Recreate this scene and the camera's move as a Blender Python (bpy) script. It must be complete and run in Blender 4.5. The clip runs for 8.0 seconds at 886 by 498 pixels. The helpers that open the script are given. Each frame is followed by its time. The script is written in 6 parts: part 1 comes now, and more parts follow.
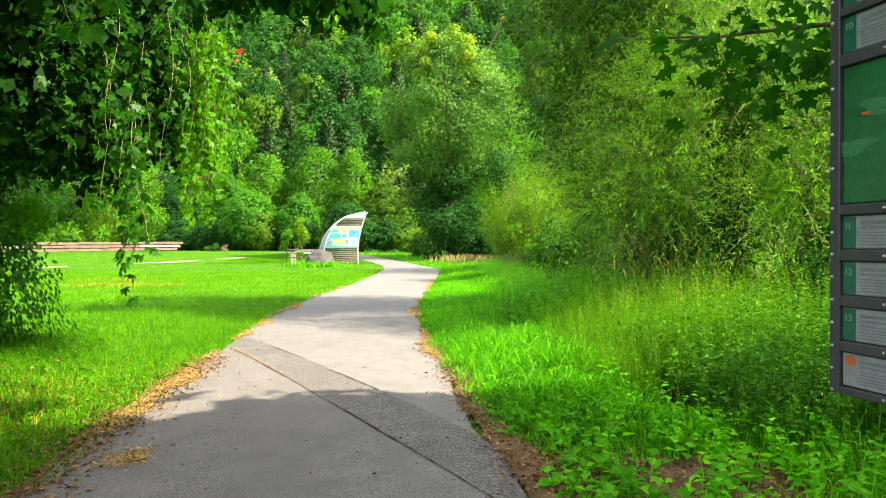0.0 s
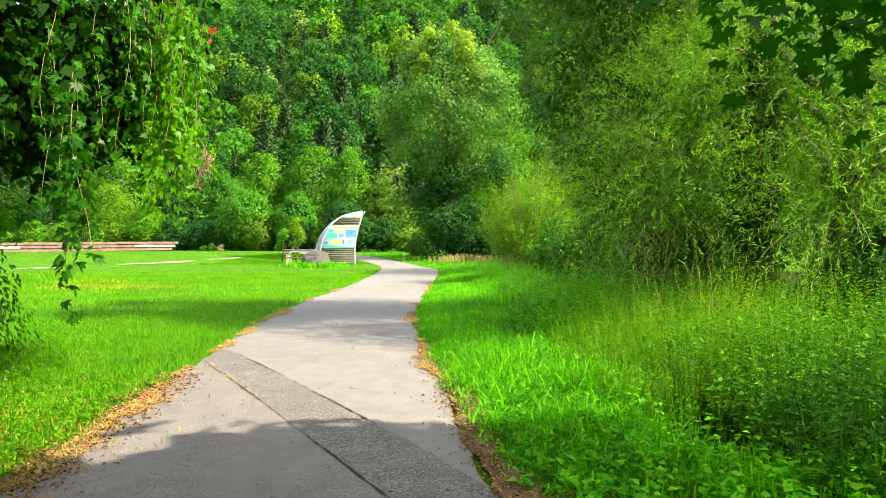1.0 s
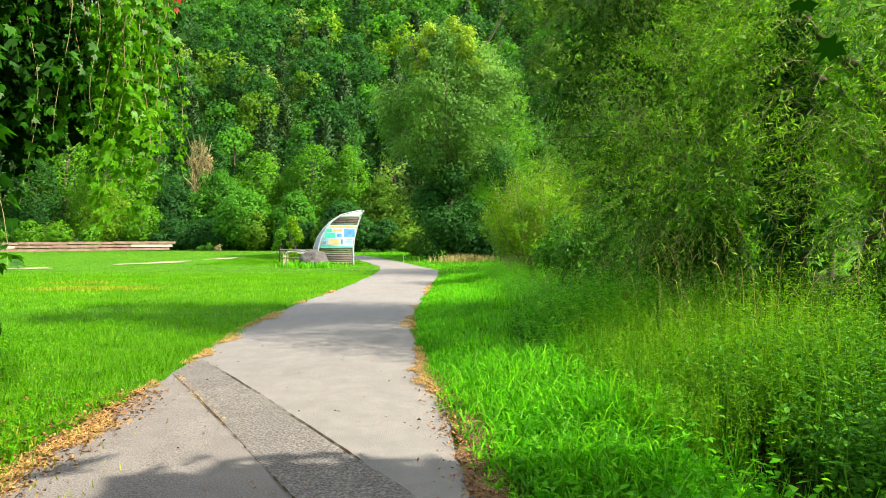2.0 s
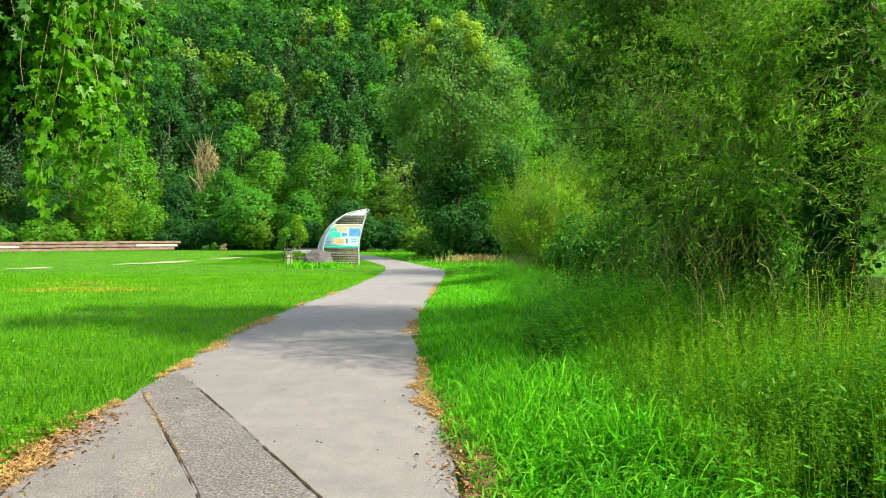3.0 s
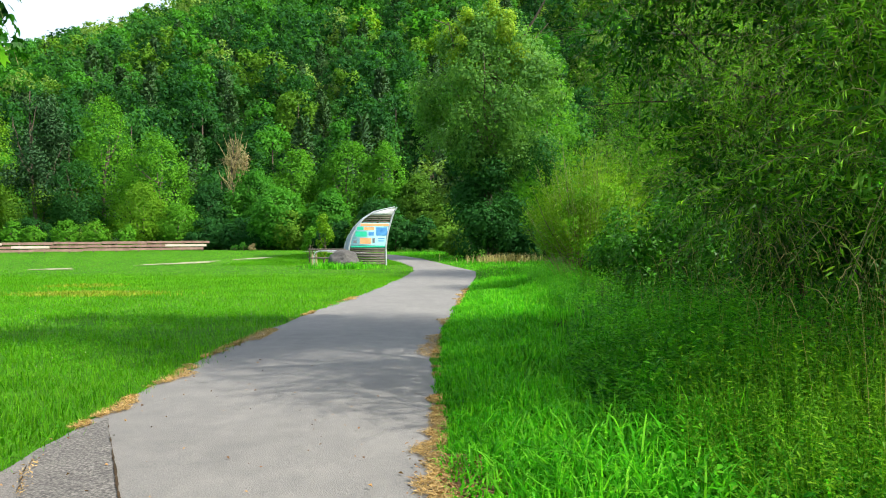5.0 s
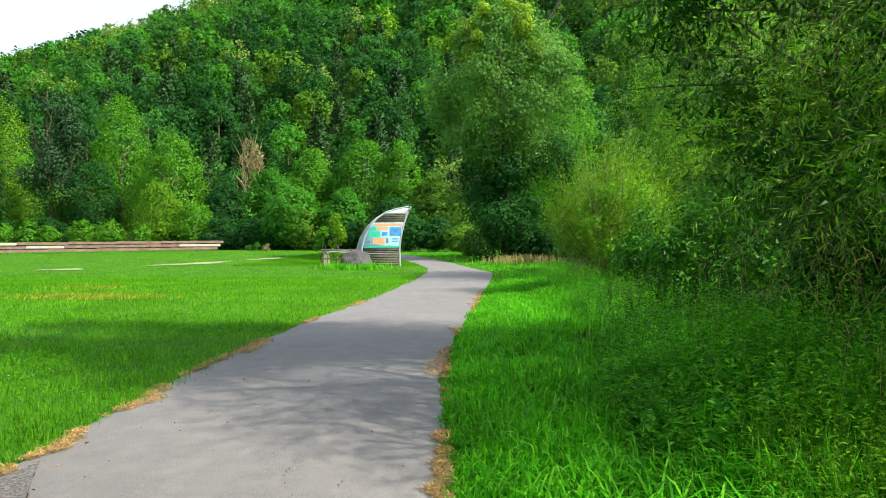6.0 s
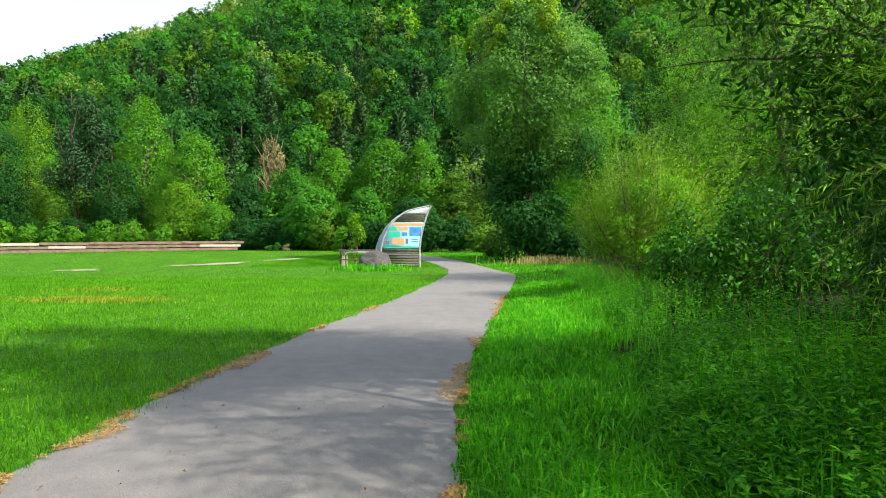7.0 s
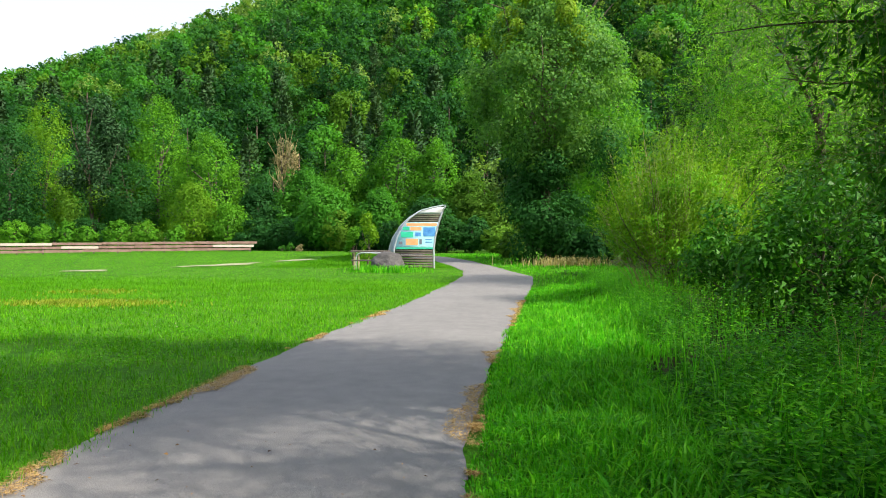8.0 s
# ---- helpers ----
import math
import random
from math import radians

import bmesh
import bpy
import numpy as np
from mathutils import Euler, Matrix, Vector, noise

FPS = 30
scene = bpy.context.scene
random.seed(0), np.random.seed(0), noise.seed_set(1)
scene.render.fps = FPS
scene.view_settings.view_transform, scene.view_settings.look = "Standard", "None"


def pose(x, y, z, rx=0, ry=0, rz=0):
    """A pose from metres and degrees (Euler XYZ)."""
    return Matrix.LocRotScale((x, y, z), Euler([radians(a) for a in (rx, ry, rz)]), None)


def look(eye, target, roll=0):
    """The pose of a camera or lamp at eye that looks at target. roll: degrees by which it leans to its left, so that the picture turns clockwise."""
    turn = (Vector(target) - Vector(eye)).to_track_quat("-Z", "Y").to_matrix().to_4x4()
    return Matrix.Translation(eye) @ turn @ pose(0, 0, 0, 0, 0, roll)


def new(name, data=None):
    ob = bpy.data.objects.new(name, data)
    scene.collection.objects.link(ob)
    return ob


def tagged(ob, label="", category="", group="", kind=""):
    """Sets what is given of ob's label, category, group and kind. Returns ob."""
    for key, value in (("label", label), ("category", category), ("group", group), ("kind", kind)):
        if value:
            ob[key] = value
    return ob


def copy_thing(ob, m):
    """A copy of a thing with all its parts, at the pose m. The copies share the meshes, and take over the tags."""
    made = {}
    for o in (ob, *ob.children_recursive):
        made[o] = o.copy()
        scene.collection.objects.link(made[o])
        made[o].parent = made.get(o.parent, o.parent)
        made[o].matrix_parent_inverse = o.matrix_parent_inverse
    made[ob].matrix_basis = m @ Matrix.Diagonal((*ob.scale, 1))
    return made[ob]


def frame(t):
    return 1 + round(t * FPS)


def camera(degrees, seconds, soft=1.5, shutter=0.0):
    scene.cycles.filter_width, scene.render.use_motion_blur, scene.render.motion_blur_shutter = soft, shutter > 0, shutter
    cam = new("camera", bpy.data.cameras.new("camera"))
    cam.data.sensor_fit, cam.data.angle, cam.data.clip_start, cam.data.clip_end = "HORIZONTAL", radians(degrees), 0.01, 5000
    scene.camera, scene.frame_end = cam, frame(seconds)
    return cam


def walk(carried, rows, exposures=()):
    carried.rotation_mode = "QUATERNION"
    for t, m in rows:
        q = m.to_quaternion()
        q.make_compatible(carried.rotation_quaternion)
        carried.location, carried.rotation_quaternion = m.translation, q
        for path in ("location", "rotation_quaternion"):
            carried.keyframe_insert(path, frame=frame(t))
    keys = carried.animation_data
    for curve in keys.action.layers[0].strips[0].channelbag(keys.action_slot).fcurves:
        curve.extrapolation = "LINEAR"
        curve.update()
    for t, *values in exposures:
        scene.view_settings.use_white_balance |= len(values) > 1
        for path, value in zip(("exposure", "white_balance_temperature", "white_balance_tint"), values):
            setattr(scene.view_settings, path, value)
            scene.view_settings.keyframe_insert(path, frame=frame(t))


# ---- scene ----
cam = camera(68.3, 8.0, soft=1.0)
METRES, EYE, TILT, LEAN, TURN = 8.0, 1.37, -0.25, 0.0, 0.0
ROWS = [
    (0.0, 0.0, 0.0, 0.0, 0.0, 0.0, -0.0),
    (0.5, -0.0003, 0.0533, 0.0047, -0.05, -0.03, 0.03),
    (1.0, -0.0006, 0.1098, 0.006, -0.12, -0.06, 0.04),
    (1.5, -0.0002, 0.1659, 0.0055, -0.18, -0.06, 0.05),
    (3.0, 0.0049, 0.3306, 0.0054, 0.59, -0.1, 0.03),
    (3.5, 0.0081, 0.3879, 0.0053, 0.98, -0.11, 0.08),
    (4.0, 0.0119, 0.4501, 0.0057, 1.49, -0.13, 0.13),
    (4.5, 0.0143, 0.5159, 0.0064, 2.63, -0.15, 0.14),
    (6.0, 0.0142, 0.7109, 0.013, 4.9, -0.18, 0.1),
    (6.5, 0.0117, 0.7816, 0.0135, 6.06, -0.16, 0.04),
    (7.0, 0.0078, 0.853, 0.0145, 6.84, -0.14, 0.04),
    (7.5, 0.0032, 0.9254, 0.0149, 7.68, -0.12, -0.02),
    (8.0, -0.0023, 0.9987, 0.0157, 8.23, -0.09, -0.05),
]
EXPOSURES = [(0.0, 1.75, 7000, 13), (1.5, 1.5, 6900, 13), (3.5, 1.1, 6300, 11), (5.0, 0.92, 6100, 11), (8.0, 0.84, 6200, 15)]
walk(cam, [(t, pose(0, 0, EYE, TILT, LEAN, TURN) @ pose(METRES * x, METRES * y, METRES * z, 90 + pitch, roll, yaw)) for t, x, y, z, yaw, pitch, roll in ROWS], EXPOSURES)

# ---- light: afternoon sun over the right shoulder, bright hazy sky ----
SUN_ELEVATION, SUN_EAST, SUN_NORTH = 43.0, 0.92, -0.38
world = bpy.data.worlds.new("sky")
scene.world = world
world.use_nodes = True
wn = world.node_tree.nodes
sky = wn.new("ShaderNodeTexSky")
sky.sky_type = "NISHITA"
sky.sun_disc = False
sky.sun_elevation = radians(SUN_ELEVATION)
sky.sun_rotation = math.atan2(SUN_EAST, SUN_NORTH)
sky.dust_density = 4.0
sky.air_density = 1.0
wn["Background"].inputs["Strength"].default_value = 0.13
haze = wn.new("ShaderNodeMix")
haze.data_type = "RGBA"
haze.inputs[0].default_value = 0.55
haze.inputs[7].default_value = (6.5, 7.1, 7.5, 1)
world.node_tree.links.new(sky.outputs["Color"], haze.inputs[6])
world.node_tree.links.new(haze.outputs[2], wn["Background"].inputs["Color"])
sun_data = bpy.data.lights.new("sun", "SUN")
sun_data.energy, sun_data.angle, sun_data.color = 4.8, radians(0.6), (1.0, 0.91, 0.74)
sun = new("sun", sun_data)
flat = Vector((SUN_EAST, SUN_NORTH)).normalized() * math.cos(radians(SUN_ELEVATION))
sun.matrix_world = look((flat.x * 60, flat.y * 60, math.sin(radians(SUN_ELEVATION)) * 60), (0, 0, 0))


# ---- materials ----
def ramp(nt, fac, stops):
    r = nt.nodes.new("ShaderNodeValToRGB")
    while len(r.color_ramp.elements) < len(stops):
        r.color_ramp.elements.new(0.5)
    for e, (p, c) in zip(r.color_ramp.elements, stops):
        e.position, e.color = p, (*c, 1)
    nt.links.new(fac, r.inputs[0])
    return r.outputs[0]


def tex_noise(nt, scale, detail=4.0, rough=0.6, coords=None):
    n = nt.nodes.new("ShaderNodeTexNoise")
    n.inputs["Scale"].default_value, n.inputs["Detail"].default_value, n.inputs["Roughness"].default_value = scale, detail, rough
    if coords is not None:
        nt.links.new(coords, n.inputs["Vector"])
    return n.outputs["Fac"]


def mix_rgb(nt, fac, a, b, mode="MIX"):
    m = nt.nodes.new("ShaderNodeMix")
    m.data_type, m.blend_type = "RGBA", mode
    for sock, value in ((m.inputs[0], fac), (m.inputs[6], a), (m.inputs[7], b)):
        if isinstance(value, (int, float)):
            sock.default_value = value
        elif isinstance(value, tuple):
            sock.default_value = (*value, 1)
        else:
            nt.links.new(value, sock)
    return m.outputs[2]


def new_mat(name):
    m = bpy.data.materials.new(name)
    m.use_nodes = True
    nt = m.node_tree
    return m, nt, nt.nodes["Principled BSDF"]


def position(nt):
    return nt.nodes.new("ShaderNodeNewGeometry").outputs["Position"]


def bump(nt, bsdf, height, strength, distance):
    b = nt.nodes.new("ShaderNodeBump")
    b.inputs["Strength"].default_value, b.inputs["Distance"].default_value = strength, distance
    nt.links.new(height, b.inputs["Height"])
    nt.links.new(b.outputs[0], bsdf.inputs["Normal"])


def leaf_mat(name, dark, mid, light, translucent=0.35, rough=0.5, patch=0.35, gloss=0.12, calm=0.6):
    """Foliage: each leaf its own shade, slow drifts of colour over the crown, light shining through."""
    m, nt, bsdf = new_mat(name)
    geo = nt.nodes.new("ShaderNodeNewGeometry")
    info = nt.nodes.new("ShaderNodeObjectInfo")
    ends = [tuple(m0 + (c - m0) * calm for c, m0 in zip(end, mid)) for end in (dark, light)]
    col = ramp(nt, geo.outputs["Random Per Island"], [(0.0, ends[0]), (0.5, mid), (1.0, ends[1])])
    drift = tex_noise(nt, patch, 3.0, 0.6, geo.outputs["Position"])
    tone = ramp(nt, drift, [(0.3, (0.62, 0.68, 0.7)), (0.7, (1.25, 1.18, 1.0))])
    col = mix_rgb(nt, 0.8, col, tone, "MULTIPLY")
    own = ramp(nt, info.outputs["Random"], [(0.0, (0.85, 0.9, 0.9)), (1.0, (1.12, 1.08, 0.95))])
    col = mix_rgb(nt, 1.0, col, own, "MULTIPLY")
    nt.links.new(col, bsdf.inputs["Base Color"])
    bsdf.inputs["Roughness"].default_value = rough
    bsdf.inputs["Specular IOR Level"].default_value = gloss
    tr = nt.nodes.new("ShaderNodeBsdfTranslucent")
    bright = mix_rgb(nt, 1.0, col, (1.5, 1.6, 0.6), "MULTIPLY")
    nt.links.new(bright, tr.inputs["Color"])
    mx = nt.nodes.new("ShaderNodeMixShader")
    mx.inputs[0].default_value = translucent
    nt.links.new(bsdf.outputs[0], mx.inputs[1])
    nt.links.new(tr.outputs[0], mx.inputs[2])
    nt.links.new(mx.outputs[0], nt.nodes["Material Output"].inputs["Surface"])
    return m


def solid_mat(name, a, b, scale, rough=0.7, metal=0.0, bump_strength=0.2, bump_dist=0.01, fine=8.0):
    """A plain surface with stains at one scale and grain at a finer one."""
    m, nt, bsdf = new_mat(name)
    p = nt.nodes.new("ShaderNodeTexCoord").outputs["Object"]
    big, small = tex_noise(nt, scale, 5.0, 0.65, p), tex_noise(nt, scale * fine, 3.0, 0.6, p)
    col = ramp(nt, big, [(0.3, a), (0.7, b)])
    grain = ramp(nt, small, [(0.25, (0.78, 0.78, 0.78)), (0.75, (1.15, 1.15, 1.15))])
    nt.links.new(mix_rgb(nt, 1.0, col, grain, "MULTIPLY"), bsdf.inputs["Base Color"])
    bsdf.inputs["Roughness"].default_value, bsdf.inputs["Metallic"].default_value = rough, metal
    bump(nt, bsdf, small, bump_strength, bump_dist)
    return m


def asphalt_mat(name, lo, hi, speck, grit):
    m, nt, bsdf = new_mat(name)
    p = position(nt)
    stains, worn = tex_noise(nt, 0.5, 6.0, 0.7, p), tex_noise(nt, 4.0, 4.0, 0.65, p)
    fine = tex_noise(nt, grit, 2.0, 0.7, p)
    v = nt.nodes.new("ShaderNodeTexVoronoi")
    v.inputs["Scale"].default_value = grit * 0.8
    nt.links.new(p, v.inputs["Vector"])
    col = ramp(nt, stains, [(0.2, lo), (0.8, hi)])
    col = mix_rgb(nt, 1.0, col, ramp(nt, worn, [(0.3, (0.89, 0.89, 0.90)), (0.7, (1.07, 1.065, 1.05))]), "MULTIPLY")
    col = mix_rgb(nt, speck, col, ramp(nt, fine, [(0.3, (0.35, 0.35, 0.36)), (0.5, (0.95, 0.94, 0.92)), (0.72, (2.0, 1.96, 1.88))]), "MULTIPLY")
    nt.links.new(col, bsdf.inputs["Base Color"])
    bsdf.inputs["Roughness"].default_value = 0.88
    bsdf.inputs["Specular IOR Level"].default_value = 0.25
    bump(nt, bsdf, v.outputs["Distance"], 0.5, 0.006)
    return m


def ground_mat():
    m, nt, bsdf = new_mat("meadow_ground")
    p = position(nt)
    big, mid, fine = tex_noise(nt, 0.12, 4.0, 0.6, p), tex_noise(nt, 1.1, 5.0, 0.7, p), tex_noise(nt, 16.0, 3.0, 0.7, p)
    col = ramp(nt, mid, [(0.3, (0.032, 0.125, 0.004)), (0.55, (0.062, 0.19, 0.007)), (0.75, (0.11, 0.23, 0.012))])
    col = mix_rgb(nt, 1.0, col, ramp(nt, big, [(0.35, (0.8, 0.85, 0.8)), (0.7, (1.15, 1.08, 1.0))]), "MULTIPLY")
    col = mix_rgb(nt, 1.0, col, ramp(nt, fine, [(0.3, (0.5, 0.55, 0.5)), (0.7, (1.25, 1.25, 1.2))]), "MULTIPLY")
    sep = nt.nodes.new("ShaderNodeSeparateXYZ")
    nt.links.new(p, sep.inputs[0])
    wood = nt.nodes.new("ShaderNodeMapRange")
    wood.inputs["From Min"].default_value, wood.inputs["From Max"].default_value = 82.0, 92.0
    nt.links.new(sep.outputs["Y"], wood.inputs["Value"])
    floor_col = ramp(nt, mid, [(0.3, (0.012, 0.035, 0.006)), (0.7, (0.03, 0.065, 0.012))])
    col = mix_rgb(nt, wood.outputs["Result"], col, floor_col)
    nt.links.new(col, bsdf.inputs["Base Color"])
    bsdf.inputs["Roughness"].default_value = 0.95
    bsdf.inputs["Specular IOR Level"].default_value = 0.1
    bump(nt, bsdf, fine, 0.8, 0.05)
    return m


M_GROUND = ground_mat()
M_ASPHALT = asphalt_mat("pale_asphalt", (0.152, 0.149, 0.146), (0.208, 0.203, 0.196), 0.45, 130.0)
M_OLD = asphalt_mat("old_grey_asphalt", (0.135, 0.128, 0.125), (0.195, 0.186, 0.18), 0.8, 105.0)
M_PATCH = asphalt_mat("coarse_asphalt_patch", (0.10, 0.096, 0.094), (0.17, 0.163, 0.157), 1.0, 55.0)
M_CRACK = solid_mat("crack_soil", (0.035, 0.028, 0.02), (0.09, 0.06, 0.035), 6.0, 0.95)
M_SOIL = solid_mat("leaf_mould", (0.09, 0.055, 0.032), (0.24, 0.145, 0.08), 6.0, 0.95, bump_strength=0.8, bump_dist=0.03)
# ground colour with the shade under the weeds put into it
M_UNDERSHADE = solid_mat("under_weed_shade", (0.012, 0.02, 0.006), (0.035, 0.045, 0.014), 5.0, 0.95, bump_strength=0.8, bump_dist=0.03)
M_GRAVEL = solid_mat("pale_gravel", (0.15, 0.19, 0.06), (0.36, 0.34, 0.21), 2.0, 0.95)
M_LITTER = leaf_mat("dead_leaves", (0.08, 0.036, 0.016), (0.21, 0.105, 0.042), (0.44, 0.26, 0.12), 0.1, 0.8, 2.0, calm=1.0)
M_STRAWBIT = leaf_mat("straw_bits", (0.25, 0.15, 0.06), (0.44, 0.29, 0.125), (0.62, 0.45, 0.22), 0.1, 0.8, 2.0, calm=1.0)
M_LAWN = leaf_mat("lawn_blades", (0.045, 0.21, 0.004), (0.09, 0.31, 0.005), (0.17, 0.38, 0.010), 0.45, 0.55, 0.5)
M_TALL = leaf_mat("tall_grass_blades", (0.045, 0.25, 0.006), (0.09, 0.43, 0.010), (0.22, 0.58, 0.035), 0.52, 0.42, 0.8, calm=1.0)
M_STEM = leaf_mat("seed_heads", (0.24, 0.25, 0.08), (0.36, 0.32, 0.14), (0.50, 0.43, 0.24), 0.2, 0.7, 1.0)
M_DRY = leaf_mat("dry_lawn_blades", (0.18, 0.27, 0.02), (0.27, 0.33, 0.03), (0.37, 0.39, 0.06), 0.3, 0.7, 1.0)
M_WEED = leaf_mat("weed_leaves", (0.02, 0.14, 0.007), (0.065, 0.30, 0.010), (0.18, 0.48, 0.025), 0.45, 0.42, 0.9, calm=1.0)
M_WEEDY = leaf_mat("yellow_weed_leaves", (0.042, 0.165, 0.005), (0.095, 0.265, 0.008), (0.20, 0.38, 0.02), 0.42, 0.5, 0.9, calm=1.0)
M_WILLOW = leaf_mat("willow_leaves", (0.075, 0.25, 0.010), (0.15, 0.41, 0.014), (0.28, 0.55, 0.045), 0.42, 0.42, 0.5, calm=1.0)
M_WILLOWL = leaf_mat("light_willow_leaves", (0.10, 0.23, 0.008), (0.15, 0.31, 0.011), (0.22, 0.39, 0.024), 0.48, 0.45, 0.6)
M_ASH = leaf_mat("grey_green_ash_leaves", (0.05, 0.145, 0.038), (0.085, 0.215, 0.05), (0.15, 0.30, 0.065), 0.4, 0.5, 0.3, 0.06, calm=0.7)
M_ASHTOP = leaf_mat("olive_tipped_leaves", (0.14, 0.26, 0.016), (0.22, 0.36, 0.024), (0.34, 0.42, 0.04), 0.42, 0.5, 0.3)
M_CREEPER = leaf_mat("creeper_leaves", (0.009, 0.07, 0.005), (0.024, 0.135, 0.007), (0.07, 0.25, 0.010), 0.38, 0.38, 0.9)
# lighter copy of creeper_leaves, sunlight put into the colour
M_SUNCREEPER = leaf_mat("sunlit_creeper_leaves", (0.04, 0.18, 0.006), (0.08, 0.28, 0.008), (0.15, 0.38, 0.012), 0.45, 0.38, 0.9)
M_MAPLE = leaf_mat("maple_leaves", (0.007, 0.055, 0.004), (0.013, 0.080, 0.005), (0.026, 0.12, 0.007), 0.38, 0.55, 0.9, 0.03)
# near-black leaf colour that paints the shade inside the creeper
M_CREEPERSHADE = leaf_mat("ivy_leaves", (0.006, 0.030, 0.004), (0.011, 0.05, 0.006), (0.024, 0.085, 0.010), 0.2, 0.65, 1.0, 0.05)
M_BRIGHT = leaf_mat("bright_green_leaves", (0.045, 0.16, 0.010), (0.075, 0.235, 0.014), (0.125, 0.31, 0.02), 0.36, 0.55, 0.25, 0.06, calm=0.5)
M_YELLOWG = leaf_mat("yellow_green_leaves", (0.085, 0.20, 0.011), (0.125, 0.275, 0.014), (0.18, 0.33, 0.02), 0.36, 0.55, 0.25, 0.06, calm=0.4)
M_MIDG = leaf_mat("mid_green_leaves", (0.030, 0.135, 0.016), (0.055, 0.21, 0.022), (0.095, 0.29, 0.03), 0.42, 0.55, 0.2, 0.06, calm=0.4)
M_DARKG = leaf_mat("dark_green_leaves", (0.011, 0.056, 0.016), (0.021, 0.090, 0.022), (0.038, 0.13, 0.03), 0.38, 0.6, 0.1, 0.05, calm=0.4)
M_HILL = leaf_mat("hillside_green_leaves", (0.025, 0.105, 0.024), (0.046, 0.160, 0.033), (0.07, 0.215, 0.044), 0.42, 0.6, 0.08, 0.05, calm=0.4)
M_PINE = leaf_mat("pine_needles", (0.015, 0.055, 0.020), (0.032, 0.088, 0.030), (0.06, 0.12, 0.045), 0.15, 0.6, 0.3)
M_OLIVE = leaf_mat("olive_leaves", (0.055, 0.145, 0.014), (0.092, 0.21, 0.02), (0.15, 0.275, 0.032), 0.38, 0.6, 0.1, 0.05, calm=0.5)
# two darker copies of willow_leaves, with the crown's shade put into the colour
M_SHADELEAF = leaf_mat("shade_dark_leaves", (0.015, 0.09, 0.006), (0.033, 0.155, 0.008), (0.075, 0.24, 0.016), 0.24, 0.45, 0.5, calm=1.0)
M_WILLOWDIM = leaf_mat("half_shade_willow_leaves", (0.032, 0.145, 0.007), (0.072, 0.24, 0.010), (0.16, 0.35, 0.022), 0.32, 0.45, 0.5, calm=1.0)
# leaf colour paled and greyed to paint distance haze
M_HAZEPALE = leaf_mat("haze_pale_leaves", (0.09, 0.18, 0.045), (0.13, 0.24, 0.06), (0.175, 0.29, 0.075), 0.38, 0.6, 0.1, 0.05, calm=0.4)
M_RUST = leaf_mat("red_creeper_leaves", (0.20, 0.025, 0.012), (0.30, 0.05, 0.018), (0.36, 0.12, 0.03), 0.3, 0.5, 1.0)
M_DEAD = leaf_mat("bare_grey_twigs", (0.16, 0.14, 0.075), (0.25, 0.22, 0.12), (0.34, 0.30, 0.17), 0.1, 0.8, 0.4)
M_BARK = solid_mat("bark", (0.05, 0.038, 0.026), (0.13, 0.10, 0.07), 5.0, 0.95, bump_strength=0.8, bump_dist=0.03)
M_TWIG = solid_mat("willow_twig", (0.13, 0.12, 0.045), (0.32, 0.28, 0.12), 8.0, 0.8)
M_BOARD = solid_mat("weathered_fence_board", (0.13, 0.075, 0.058), (0.25, 0.165, 0.13), 1.5, 0.85, bump_strength=0.4)
M_BOARDPALE = solid_mat("pale_fence_board", (0.36, 0.31, 0.25), (0.46, 0.40, 0.33), 1.5, 0.85, bump_strength=0.4)
M_SLAT = solid_mat("grey_brown_larch_slat", (0.055, 0.047, 0.038), (0.12, 0.10, 0.08), 3.0, 0.85, bump_strength=0.4)
M_STEEL = solid_mat("galvanised_steel", (0.55, 0.57, 0.58), (0.68, 0.70, 0.71), 6.0, 0.42, 0.75, 0.05)
M_SHEET = solid_mat("pale_metal_sheet", (0.45, 0.47, 0.47), (0.56, 0.58, 0.57), 1.5, 0.5, 0.3, 0.05)
M_SIDE = solid_mat("grey_blue_sheet", (0.20, 0.25, 0.28), (0.30, 0.35, 0.38), 1.5, 0.4, 0.4, 0.05)
M_STONE = solid_mat("boulder_stone", (0.042, 0.040, 0.039), (0.10, 0.094, 0.09), 2.2, 0.9, bump_strength=0.8, bump_dist=0.04)
M_FRAME = solid_mat("anthracite_powder_coat", (0.035, 0.036, 0.042), (0.055, 0.056, 0.064), 3.0, 0.45, 0.2, 0.04)
M_BOLT = solid_mat("bolt_steel", (0.5, 0.5, 0.52), (0.65, 0.65, 0.68), 30.0, 0.3, 0.9, 0.05)
M_MAP = solid_mat("green_map_print", (0.008, 0.10, 0.03), (0.012, 0.14, 0.042), 3.0, 0.3, 0.0, 0.02)
M_MAPLIGHT = solid_mat("pale_green_map_print", (0.025, 0.16, 0.065), (0.04, 0.20, 0.085), 6.0, 0.3, 0.0, 0.02)
M_PRINT = solid_mat("light_grey_print", (0.21, 0.22, 0.24), (0.27, 0.28, 0.30), 3.0, 0.3, 0.0, 0.02)
M_TEAL = solid_mat("teal_print", (0.005, 0.09, 0.058), (0.007, 0.12, 0.075), 5.0, 0.3, 0.0, 0.02)
M_INK = solid_mat("dark_grey_ink", (0.12, 0.13, 0.16), (0.18, 0.19, 0.22), 20.0, 0.5, 0.0, 0.02)
M_NUMERAL = solid_mat("pale_numeral_ink", (0.16, 0.28, 0.24), (0.20, 0.33, 0.28), 20.0, 0.5, 0.0, 0.02)
